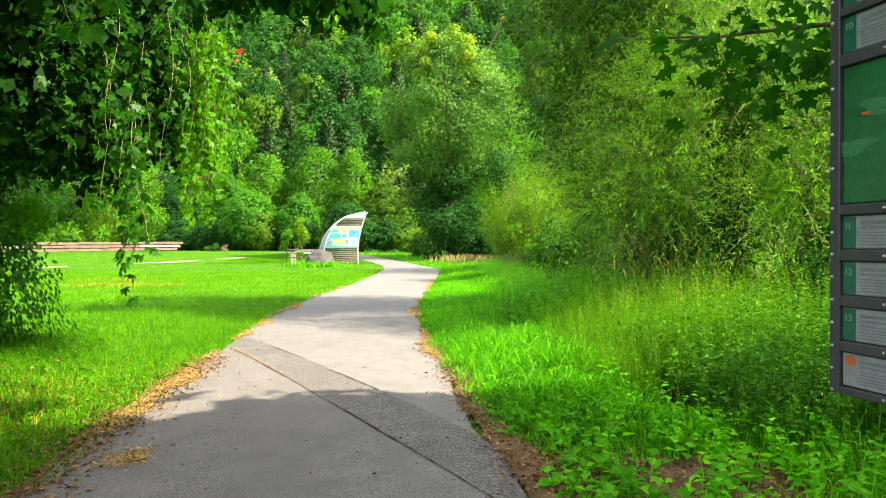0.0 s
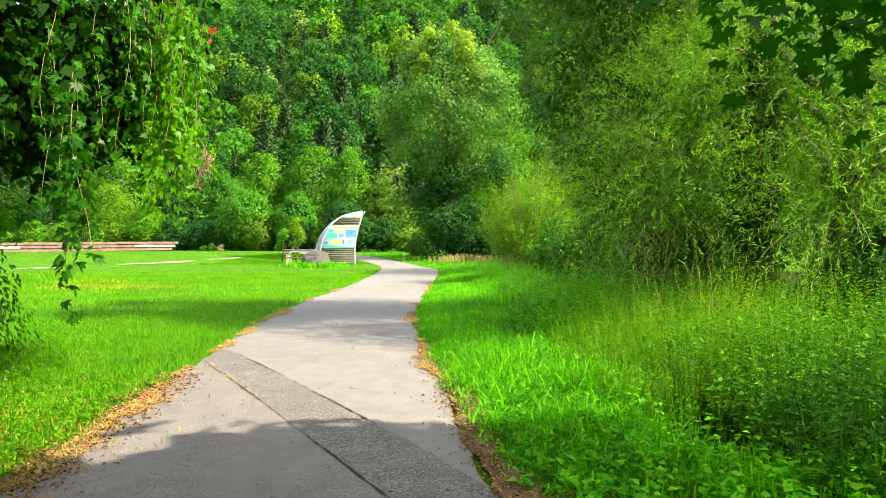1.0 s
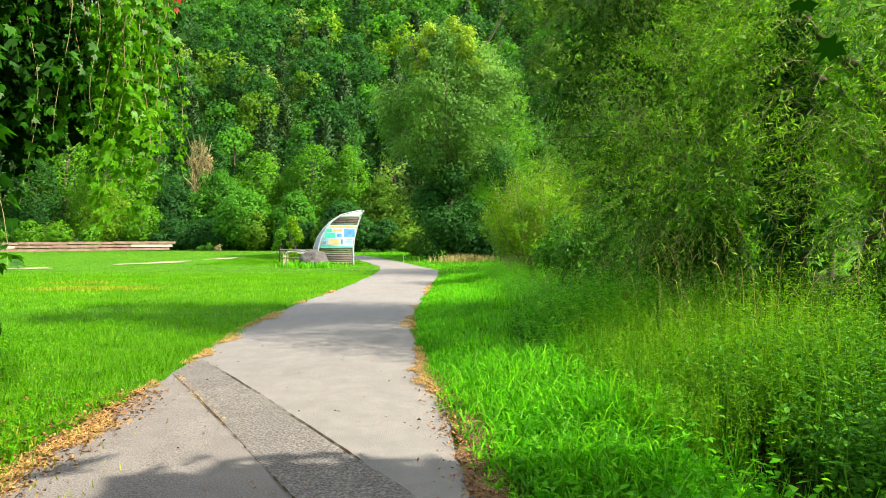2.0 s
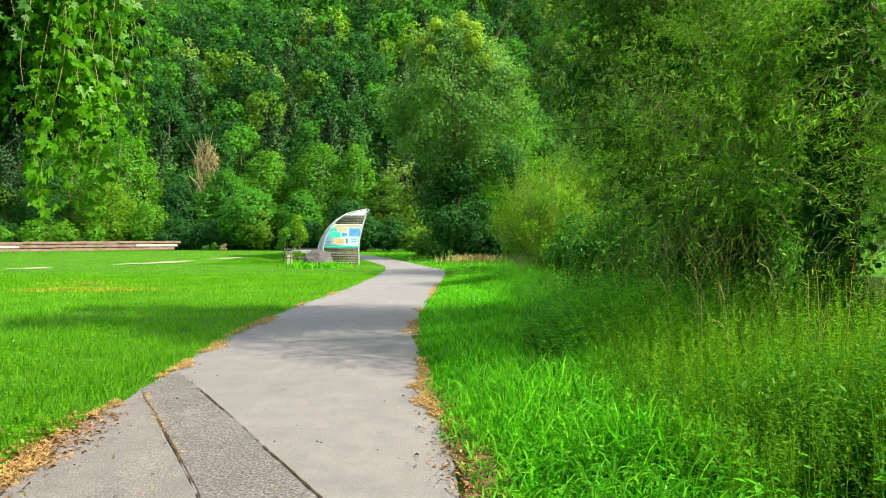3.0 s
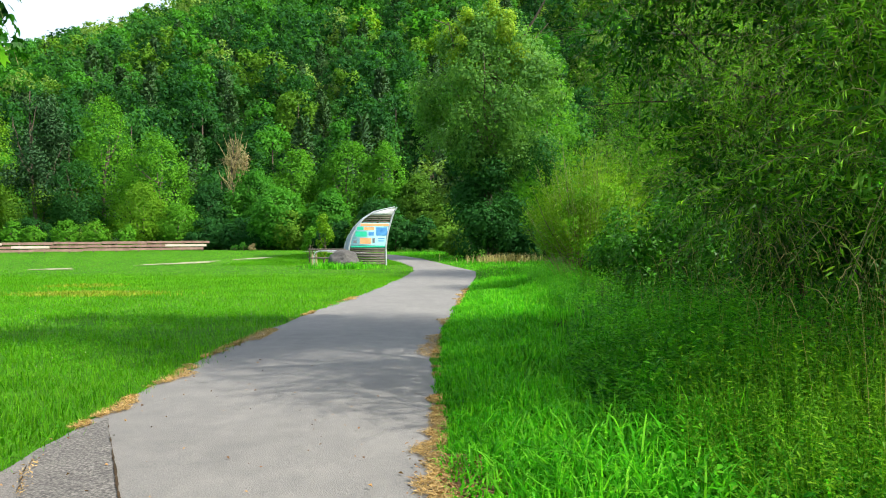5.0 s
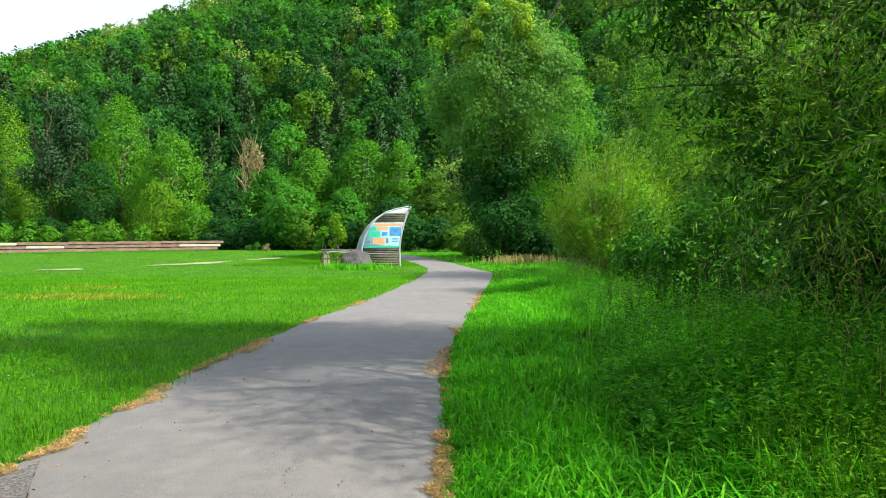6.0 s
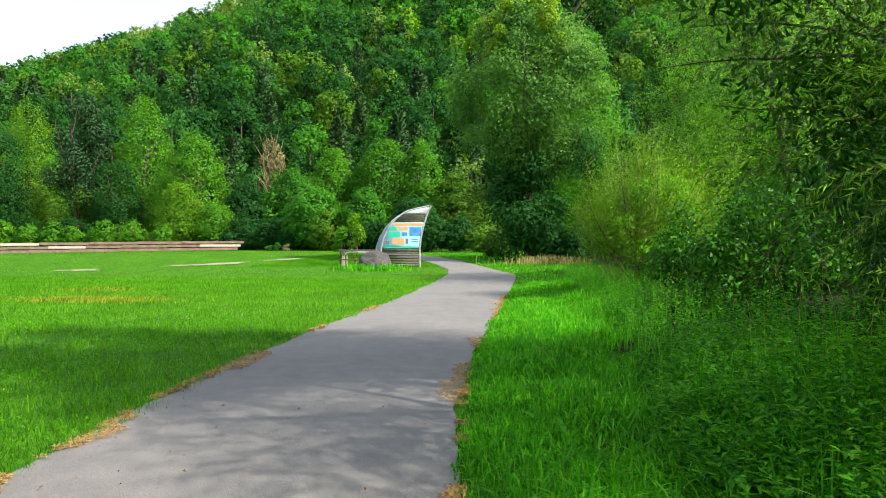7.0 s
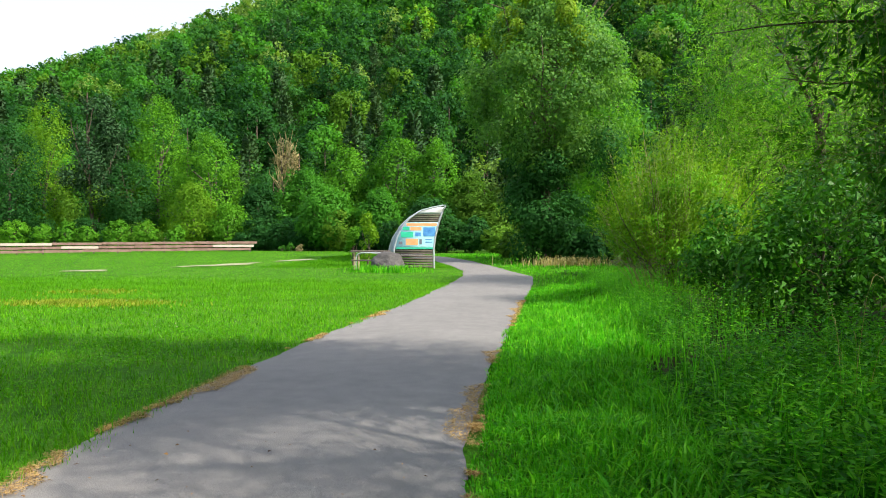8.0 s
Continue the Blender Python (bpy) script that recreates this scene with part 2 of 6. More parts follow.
M_ORANGE = solid_mat("orange_print", (0.45, 0.10, 0.02), (0.55, 0.14, 0.03), 5.0, 0.4, 0.0, 0.02)
M_SIGNBG = solid_mat("pale_cyan_print", (0.24, 0.52, 0.58), (0.34, 0.60, 0.64), 2.0, 0.4, 0.0, 0.02)
M_SIGNBLUE = solid_mat("blue_print", (0.03, 0.16, 0.50), (0.12, 0.36, 0.66), 4.0, 0.4, 0.0, 0.02)
M_SIGNGREEN = solid_mat("green_print", (0.02, 0.42, 0.25), (0.04, 0.52, 0.32), 4.0, 0.4, 0.0, 0.02)
M_SIGNORANGE = solid_mat("salmon_orange_print", (0.85, 0.30, 0.12), (0.9, 0.42, 0.2), 4.0, 0.4, 0.0, 0.02)
M_STAKE = solid_mat("tree_stake_wood", (0.35, 0.27, 0.16), (0.48, 0.38, 0.24), 4.0, 0.85)
M_FLOWER = solid_mat("white_clover", (0.42, 0.45, 0.33), (0.55, 0.56, 0.45), 20.0, 0.8)


for m in (M_UNDERSHADE, M_SOIL, M_CRACK):
    m.node_tree.nodes["Principled BSDF"].inputs["Specular IOR Level"].default_value = 0.05


# ---- mesh tools ----
class Verts(np.ndarray):
    """Points that may carry soft normals: leaves that shade as the clump they belong to."""
    soft = None


def softened(v, normals):
    v = np.asarray(v).view(Verts)
    v.soft = np.asarray(normals)
    return v


def mesh_np(name, verts, faces, mat, smooth=False):
    """One mesh from arrays; faces all of one size."""
    soft = verts.soft if isinstance(verts, Verts) else None
    verts, faces = np.asarray(verts, dtype=np.float32), np.array(faces, dtype=np.int32)
    if soft is not None:
        fn = np.cross(verts[faces[:, 1]] - verts[faces[:, 0]], verts[faces[:, 2]] - verts[faces[:, 0]])
        turn = (fn * soft[faces[:, 0]]).sum(1) < 0
        faces[turn] = faces[turn][:, ::-1]
    me = bpy.data.meshes.new(name)
    n, k = faces.shape
    me.vertices.add(len(verts))
    me.vertices.foreach_set("co", verts.ravel())
    me.loops.add(n * k)
    me.loops.foreach_set("vertex_index", faces.ravel())
    me.polygons.add(n)
    me.polygons.foreach_set("loop_start", np.arange(n, dtype=np.int32) * k)
    me.polygons.foreach_set("loop_total", np.full(n, k, dtype=np.int32))
    if smooth:
        me.polygons.foreach_set("use_smooth", np.ones(n, dtype=bool))
    me.update(calc_edges=True)
    if soft is not None:
        me.normals_split_custom_set_from_vertices(soft.astype(np.float32))
    me.materials.append(mat)
    return me


def put(name, me, parent=None, label="", at=None):
    ob = new(name, me)
    if parent is not None:
        ob.parent = parent
    if at is not None:
        ob.location = at
    if label:
        ob["label"] = label
    return ob


def thing(name, at, label, category, group="", kind="", turn=0.0):
    ob = new(name)
    ob.empty_display_size = 0.2
    ob.location = at
    ob.rotation_euler = (0, 0, radians(turn))
    return tagged(ob, label, category, group, kind)


def part(name, bm, material, parent, label="", smooth=False):
    me = bpy.data.meshes.new(name)
    bm.normal_update()
    bm.to_mesh(me)
    bm.free()
    if smooth:
        for p in me.polygons:
            p.use_smooth = True
    me.materials.append(material)
    return put(name, me, parent, label)


def box_bm(size, at=(0, 0, 0), bevel=0.004, turn=None):
    bm = bmesh.new()
    bmesh.ops.create_cube(bm, size=1.0)
    m = Matrix.Translation(at) @ (turn if turn is not None else Matrix()) @ Matrix.Diagonal((*size, 1))
    bmesh.ops.transform(bm, matrix=m, verts=bm.verts)
    if bevel:
        bmesh.ops.bevel(bm, geom=bm.edges[:], offset=min(bevel, min(size) * 0.3), segments=1, affect="EDGES")
    return bm


def tube_np(points, radii, sides=7):
    """A tapered tube along a line of points."""
    pts, radii = np.asarray(points, float), np.asarray(radii, float)
    t = np.gradient(pts, axis=0)
    t /= np.linalg.norm(t, axis=1, keepdims=True) + 1e-9
    ref = np.where(np.abs(t[:, 2:3]) > 0.9, np.array([[1.0, 0, 0]]), np.array([[0, 0, 1.0]]))
    u = np.cross(t, ref)
    u /= np.linalg.norm(u, axis=1, keepdims=True) + 1e-9
    w = np.cross(t, u)
    a = np.linspace(0, 2 * np.pi, sides, endpoint=False)
    v = pts[:, None, :] + radii[:, None, None] * (np.cos(a)[None, :, None] * u[:, None, :] + np.sin(a)[None, :, None] * w[:, None, :])
    n = len(pts)
    i, j = np.meshgrid(np.arange(n - 1), np.arange(sides), indexing="ij")
    k = (j + 1) % sides
    f = np.stack([i * sides + j, i * sides + k, (i + 1) * sides + k, (i + 1) * sides + j], -1).reshape(-1, 4)
    return v.reshape(-1, 3), f


def join_np(chunks):
    vs, fs, ns, off = [], [], [], 0
    for v, f in chunks:
        vs.append(np.asarray(v))
        fs.append(np.asarray(f) + off)
        if isinstance(v, Verts) and v.soft is not None:
            ns.append(v.soft)
        off += len(v)
    v = np.concatenate(vs)
    return softened(v, np.concatenate(ns)) if len(ns) == len(vs) else v, np.concatenate(fs)


def unit(v):
    return v / (np.linalg.norm(v, axis=1, keepdims=True) + 1e-9)


def leaves_np(p, axis, normal, length, width, fold=0.12):
    """Pointed leaves, each one folded quad: base p, along axis."""
    axis = unit(axis)
    side = unit(np.cross(axis, normal))
    nrm = np.cross(side, axis)
    length, width = np.broadcast_to(length, len(p))[:, None], np.broadcast_to(width, len(p))[:, None]
    mid = p + axis * length * 0.45
    lift = nrm * width * fold * 2
    v = np.stack([p, mid + side * width * 0.5 + lift, p + axis * length, mid - side * width * 0.5 + lift], 1).reshape(-1, 3)
    return v, np.arange(len(p) * 4, dtype=np.int32).reshape(-1, 4)


def blades_np(rng, p, height, width, lean=0.35, joints=2):
    """Grass blades: a bent strip that narrows to a point. joints 1: a single triangle; 2: a quad and a point."""
    n = len(p)
    a = rng.uniform(0, 2 * np.pi, n)
    d = np.stack([np.cos(a), np.sin(a), np.zeros(n)], 1)
    b = a + rng.uniform(0.8, 2.3, n)
    s = np.stack([np.cos(b), np.sin(b), np.zeros(n)], 1)
    h, w = height[:, None], np.broadcast_to(width, n)[:, None]
    ln = np.abs(rng.normal(lean, lean * 0.6, n))[:, None]
    up = np.array([[0, 0, 1.0]])
    if joints == 1:
        v = np.stack([p - s * w / 2, p + s * w / 2, p + up * h + d * h * ln], 1).reshape(-1, 3)
        soft = unit(np.array([[0, 0, 1.0]]) + 0.35 * sphere_dirs(rng, n) + 0.25 * d)
        return softened(v, np.repeat(soft, 3, 0)), np.arange(n * 3, dtype=np.int32).reshape(-1, 3)
    m = p + up * h * 0.62 + d * h * ln * 0.3
    e = p + up * h * (1 - 0.35 * np.minimum(ln, 1.2)) + d * h * ln
    v = np.stack([p - s * w / 2, p + s * w / 2, m + s * w * 0.42, m - s * w * 0.42, e], 1).reshape(-1, 3)
    q = np.arange(n, dtype=np.int32)[:, None] * 5
    f = np.concatenate([q + np.array([[0, 1, 2]]), q + np.array([[0, 2, 3]]), q + np.array([[3, 2, 4]])])
    soft = unit(np.array([[0, 0, 0.7]]) + 0.8 * sphere_dirs(rng, n) + 0.3 * d)
    return softened(v, np.repeat(soft, 5, 0)), f


def sphere_dirs(rng, n):
    return unit(rng.normal(size=(n, 3)))


def crown_np(rng, puffs, n, length, width, droop=0.3, out=1.0, shell=0.35, spread=0.6, rough=0.25, fuzz=0.15, whole=0.0):
    """Leaves on the outer shells of overlapping puffs (x, y, z, rx, ry, rz)."""
    puffs = np.asarray(puffs, float)
    r = puffs[:, 3:]
    area = (r[:, 0] * r[:, 1] + r[:, 1] * r[:, 2] + r[:, 0] * r[:, 2])
    k = rng.choice(len(puffs), n, p=area / area.sum())
    d = sphere_dirs(rng, n)
    rad = 1.0 - shell * rng.random(n) ** 1.6 + 0.10 * rng.normal(size=n)
    p = puffs[k, :3] + d * r[k] * rad[:, None] + rng.normal(0, fuzz, (n, 3)) * r[k]
    nrm = unit(d * out + sphere_dirs(rng, n) * spread + np.array([[0, 0, 0.45]]))
    axis = unit(np.cross(nrm, sphere_dirs(rng, n)) + np.array([[0, 0, -droop]]))
    ln = length * rng.uniform(0.6, 1.35, n)
    v, f = leaves_np(p, axis, nrm, ln, ln * width)
    lo, hi = puffs[:, :3].min(0), puffs[:, :3].max(0)
    big = unit((p - (lo + hi) / 2) / np.maximum(hi - lo, 0.5))
    soft = unit(d + whole * big + np.array([[0, 0, 0.3]]) + rough * sphere_dirs(rng, n))
    return softened(v, np.repeat(soft, 4, 0)), f


def halved(v, f):
    """Leaves as single triangles, for the far crowns."""
    q = np.asarray(v).reshape(-1, 4, 3)
    q = q[:, [0, 1, 3]] + (q[:, [2]] - q[:, [0]]) * np.array([0.0, 0.35, 0.35])[None, :, None]
    return softened(q.reshape(-1, 3), v.soft.reshape(-1, 4, 3)[:, :3].reshape(-1, 3)), np.arange(len(q) * 3).reshape(-1, 3)


def puffs_for(rng, n, centre, size, puff=(0.3, 0.5), taper=0.0, hollow=0.5):
    """Puffs over an ellipsoid; taper narrows the top."""
    out = []
    c, s = np.array(centre, float), np.array(size, float)
    for _ in range(n):
        d = rng.normal(size=3)
        d /= np.linalg.norm(d)
        d *= rng.uniform(hollow, 1.0) ** 0.6
        k = 1 - taper * (d[2] * 0.5 + 0.5)
        f = rng.uniform(*puff)
        m = s.mean()
        out.append((*(c + d * s * np.array([k, k, 1]) * (1 - f * 0.6)), m * f * k, m * f * k, m * f * 0.8 * (0.6 + 0.4 * k)))
    return out


# ---- the lie of the land ----
def smooth01(u):
    u = np.clip(u, 0, 1)
    return u * u * (3 - 2 * u)


def land(x, y):
    """Height of the ground: flat by the path, a gentle rise beyond the lawn, then the wooded hill."""
    x, y = np.asarray(x, float), np.asarray(y, float)
    z = 0.85 * smooth01((y - 32) / 43)
    cap = np.interp(x, [-900, -520, -392, -292, -215, -150, -60, 40, 200], [58, 87, 103, 119, 143, 171, 203, 220, 226])
    u = np.clip((y - 108) / 322.0, 0, 1)
    return z + cap * u ** 1.12


def ground_z(x, y):
    return float(land(x, y))


# edges of the path, by distance along it
EDGE_Y = np.array([-30, -8, 3.6, 5.0, 6.6, 8.8, 10.4, 12.5, 15, 18, 21, 26, 32, 38, 42, 47, 52, 57, 62, 66.0])
EDGE_L = np.array([0.5, -1.2, -2.3, -2.6, -2.72, -2.95, -3.1, -3.36, -3.5, -3.45, -3.38, -3.25, -3.35, -3.4, -3.9, -5.2, -7.0, -9.6, -13.2, -17.0])
EDGE_R = np.array([3.9, 2.0, 0.46, 0.26, 0.08, -0.15, -0.3, -0.48, -0.58, -0.55, -0.47, -0.35, -0.18, -0.25, -1.4, -2.8, -4.4, -6.6, -9.6, -13.0])


def edge(which, y):
    return np.interp(y, EDGE_Y, which)


def wander(y, seed, amount):
    """A ragged edge."""
    y = np.asarray(y, float)
    r = np.random.default_rng(seed)
    out = np.zeros_like(y)
    for f, a in ((0.7, 0.5), (1.7, 0.35), (3.9, 0.25), (8.3, 0.16), (17.0, 0.1)):
        out += a * np.sin(y * f + r.uniform(0, 6.28))
    return out * amount


def axis_steps(parts):
    return np.unique(np.round(np.concatenate([np.arange(a, b, s) for a, b, s in parts]), 3))


gx = axis_steps([(-700, -80, 20), (-80, -12, 2), (-12, 12, 0.5), (12, 80, 2), (80, 701, 20)])
gy = axis_steps([(-300, -20, 20), (-20, 24, 1.0), (24, 110, 2), (110, 500, 7), (500, 1200, 40)])
GX, GY = np.meshgrid(gx, gy, indexing="ij")
nx, ny = len(gx), len(gy)
I, J = np.meshgrid(np.arange(nx - 1), np.arange(ny - 1), indexing="ij")
GF = np.stack([I * ny + J, (I + 1) * ny + J, (I + 1) * ny + J + 1, I * ny + J + 1], -1).reshape(-1, 4)
GV = np.stack([GX, GY, land(GX, GY) - 0.02], -1).reshape(-1, 3)
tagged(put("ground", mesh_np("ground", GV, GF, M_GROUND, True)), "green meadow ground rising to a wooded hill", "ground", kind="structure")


def ribbon(name, ys, left, right, lift, mat, cols=10):
    u = np.linspace(0, 1, cols)[None, :]
    x = left[:, None] * (1 - u) + right[:, None] * u
    y = np.repeat(ys[:, None], cols, 1)
    crown = 0.03 * (1 - (2 * u - 1) ** 2)
    z = land(x, y) + lift + crown
    i, j = np.meshgrid(np.arange(len(ys) - 1), np.arange(cols - 1), indexing="ij")
    f = np.stack([i * cols + j, i * cols + j + 1, (i + 1) * cols + j + 1, (i + 1) * cols + j], -1).reshape(-1, 4)
    return mesh_np(name, np.stack([x, y, z], -1).reshape(-1, 3), f, mat, True)


ys = np.concatenate([np.arange(-30, 3, 1.0), np.arange(3, 30, 0.08), np.arange(30, 66.1, 0.5)])
path_me = ribbon("path", ys, edge(EDGE_L, ys) + wander(ys, 1, 0.05), edge(EDGE_R, ys) + wander(ys, 2, 0.05), 0.0, M_ASPHALT, 14)
path = tagged(put("path", path_me), "pale grey asphalt footpath winding past the lawn", "path", kind="structure")

# the older surface in the foreground and the coarse repair strip that runs slantwise across
STRIP_A = ((-2.80, 8.62), (0.42, 3.25))
STRIP_B = ((-2.84, 9.62), (0.10, 4.95))


def strip_y(line, x):
    (x0, y0), (x1, y1) = line
    return y0 + (y1 - y0) * (x - x0) / (x1 - x0)


def path_top(x, y):
    l, r = edge(EDGE_L, y), edge(EDGE_R, y)
    u = np.clip((x - l) / (r - l), 0, 1)
    return land(x, y) + 0.03 * (1 - (2 * u - 1) ** 2)


def slab(name, x0, x1, low, high, lift, mat, label):
    xs = np.arange(x0, x1 + 0.01, 0.06)
    rows = 16
    u = np.linspace(0, 1, rows)[None, :]
    lo, hi = low(xs)[:, None], high(xs)[:, None]
    y = lo * (1 - u) + hi * u
    x = np.repeat(xs[:, None], rows, 1)
    x = np.clip(x, edge(EDGE_L, y) - 0.02, edge(EDGE_R, y) + 0.02)
    z = path_top(x, y) + lift
    i, j = np.meshgrid(np.arange(len(xs) - 1), np.arange(rows - 1), indexing="ij")
    f = np.stack([i * rows + j, (i + 1) * rows + j, (i + 1) * rows + j + 1, i * rows + j + 1], -1).reshape(-1, 4)
    return put(name, mesh_np(name, np.stack([x, y, z], -1).reshape(-1, 3), f, mat, True), path, label)


slab("old_surface", -2.9, 3.0, lambda x: np.full_like(x, -14.0), lambda x: strip_y(STRIP_A, x) + 0.03 * wander(x, 5, 1.0), 0.008, M_OLD, "older darker asphalt")
slab("repair_strip", -2.95, 0.45, lambda x: strip_y(STRIP_A, x) + 0.05 + 0.03 * wander(x, 5, 1.0), lambda x: strip_y(STRIP_B, x) + 0.04 * wander(x, 6, 1.0), 0.005, M_PATCH, "coarse grey asphalt repair strip")


def crack(line, x0, x1, off, w, seed, mat, lift):
    xs = np.arange(x0, x1, 0.03)
    r = np.random.default_rng(seed)
    y = strip_y(line, xs) + off + 0.03 * wander(xs, 5 if line is STRIP_A else 6, 1.0)
    half = w * np.clip(0.15 + r.random(len(xs)) ** 2 * 1.3 + 0.5 * np.sin(xs * 5 + seed), 0.04, 1.4)
    v = np.stack([np.stack([xs, y - half, path_top(xs, y) + lift], 1), np.stack([xs, y + half, path_top(xs, y) + lift], 1)], 1).reshape(-1, 3)
    i = np.arange(len(xs) - 1)[:, None] * 2
    put("crack", mesh_np("crack", v, i + np.array([[0, 2, 3, 1]]), mat), path, "dirt-filled crack")


crack(STRIP_A, -2.8, 0.3, 0.03, 0.018, 11, M_CRACK, 0.012)
crack(STRIP_B, -2.8, 0.05, 0.0, 0.012, 12, M_CRACK, 0.012)


# strips of dry litter along both edges
def litter_band(name, which, seed, inner, outer, y0, y1, mat, label):
    yy = np.arange(y0, y1, 0.03)
    side = 1 if which is EDGE_R else -1
    e = edge(which, yy)
    a = e - side * np.maximum(-outer, inner * (-0.2 + wander(yy, seed, 1.3) + 0.6 * wander(yy * 3.1, seed + 3, 1.0)))
    b = e + side * outer * (1 + wander(yy, seed + 1, 0.4))
    l, r = np.minimum(a, b), np.maximum(a, b)
    x = np.stack([l, (l + r) / 2, r], 1)
    y = np.repeat(yy[:, None], 3, 1)
    z = path_top(x, y) + 0.012 + np.array([[0.0, 0.012, 0.0]])
    i, j = np.meshgrid(np.arange(len(yy) - 1), np.arange(2), indexing="ij")
    f = np.stack([i * 3 + j, i * 3 + j + 1, (i + 1) * 3 + j + 1, (i + 1) * 3 + j], -1).reshape(-1, 4)
    tagged(put(name, mesh_np(name, np.stack([x, y, z], -1).reshape(-1, 3), f, mat, True)), label, "litter", kind="stuff")


litter_band("dry_litter", EDGE_R, 21, 0.04, 0.3, 2.0, 9.0, M_SOIL, "brown leaf mould along the path edge")
litter_band("dry_litter", EDGE_L, 25, 0.03, 0.09, 2.0, 6.6, M_SOIL, "brown leaf mould along the path edge")

# fallen leaves and crumbs
rng = np.random.default_rng(31)


def fallen(n, xs, yy, size, slim=0.6):
    p = np.stack([xs, yy, path_top(xs, yy) + 0.018], 1)
    nrm = unit(np.stack([rng.normal(0, 0.35, n), rng.normal(0, 0.35, n), np.ones(n)], 1))
    ax = unit(np.cross(nrm, sphere_dirs(rng, n)))
    ln = size * rng.uniform(0.5, 1.4, n)
    return leaves_np(p, ax, nrm, ln, ln * rng.uniform(0.7, 1.3, n) * slim, 0.25)


n = 3600
yy = rng.uniform(2.2, 9.0, n)
right = fallen(n, edge(EDGE_R, yy) + 0.14 + rng.normal(0, 0.13, n), yy, 0.034, 0.45)
n = 3600
yy = rng.uniform(2.2, 8.0, n)
left = fallen(n, edge(EDGE_L, yy) + rng.normal(0.03, 0.16, n), yy, 0.036, 0.45)
n = 700
yy = 2.6 + 5.0 * rng.random(n)
xs = edge(EDGE_L, yy) - 2.6 * rng.random(n) ** 1.4
inlawn = fallen(n, xs, yy, 0.045, 0.3)
inlawn[0][:, 2] += np.repeat(rng.uniform(0.02, 0.09, n), 4)


def straws(n, which, seed, y0, y1, reach, gate):
    """Drifts of straw that lie on the asphalt in ragged patches along an edge."""
    side = 1 if which is EDGE_R else -1
    yy = rng.uniform(y0, y1, n)
    w = wander(yy, seed, 1.0) + 0.5 * wander(yy * 3.1, seed + 3, 1.0)
    yy, w = yy[w > gate], w[w > gate]
    inward = reach * np.clip(w - gate, 0.1, 1.0) * rng.random(len(yy)) ** 0.7 - 0.08 * rng.random(len(yy))
    return fallen(len(yy), edge(which, yy) - side * inward, yy, 0.034, 0.11)


rightfar = straws(26000, EDGE_R, 23, 7.0, 26.0, 0.27, 0.0)
leftfar = straws(40000, EDGE_L, 27, 6.0, 22.0, 0.32, -0.1)
rightnear = straws(26000, EDGE_R, 33, 7.6, 13.5, 0.26, -0.2)
leftnear = straws(20000, EDGE_L, 37, 4.6, 11.0, 0.26, -0.2)
n = 430
yy = 2.2 + 10.5 * rng.random(n) ** 1.8
mid = fallen(n, edge(EDGE_L, yy) + (edge(EDGE_R, yy) - edge(EDGE_L, yy)) * rng.random(n), yy, 0.026, 0.5)
n = 420
heap = fallen(n, -1.98 + rng.normal(0, 0.07, n), 4.12 + rng.normal(0, 0.10, n), 0.045, 0.22)
n = 2600
under = fallen(n, rng.uniform(0.6, 2.4, n), rng.uniform(2.6, 4.7, n), 0.036, 0.5)
n = 170
xs = -2.8 + 1.1 * rng.random(n) ** 1.5
seam = fallen(n, xs, strip_y(STRIP_A, xs) + 0.06 + rng.normal(0, 0.04, n), 0.032, 0.2)
v, f = join_np([rightfar, leftfar, rightnear, leftnear, seam, heap])
tagged(put("dry_straw", mesh_np("dry_straw", v, f, M_STRAWBIT)), "tan straw and dead grass bits on the path edges", "leaf litter", kind="stuff")
v, f = join_np([right, left, mid, under, inlawn])
tagged(put("fallen_leaves", mesh_np("fallen_leaves", v, f, M_LITTER)), "brown and tan fallen leaves on the asphalt edges", "leaf litter", kind="stuff")

# bare soil under the shrubs beside the path
xs = np.linspace(0.55, 3.2, 30)
ysoil = np.linspace(2.4, 4.9, 30)
X, Y = np.meshgrid(xs, ysoil, indexing="ij")
Z = land(X, Y) + 0.008 + 0.02 * np.sin(X * 7) * np.sin(Y * 6) - 0.02 * (np.abs(X - 1.9) > 1.2)
I, J = np.meshgrid(np.arange(29), np.arange(29), indexing="ij")
tagged(put("bare_soil", mesh_np("bare_soil", np.stack([X, Y, Z], -1).reshape(-1, 3), np.stack([I * 30 + J, (I + 1) * 30 + J, (I + 1) * 30 + J + 1, I * 30 + J + 1], -1).reshape(-1, 4), M_SOIL, True)), "bare brown soil with leaf mould under shrubs", "soil", kind="structure")


# near-black sheet that paints the shade under the tall weeds and willows
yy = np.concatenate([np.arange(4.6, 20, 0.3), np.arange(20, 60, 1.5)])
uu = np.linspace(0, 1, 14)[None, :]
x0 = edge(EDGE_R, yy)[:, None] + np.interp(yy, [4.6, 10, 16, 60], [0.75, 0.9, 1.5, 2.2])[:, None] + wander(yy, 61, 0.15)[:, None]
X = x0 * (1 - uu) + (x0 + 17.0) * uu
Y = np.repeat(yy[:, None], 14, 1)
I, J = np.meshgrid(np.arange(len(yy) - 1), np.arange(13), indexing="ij")
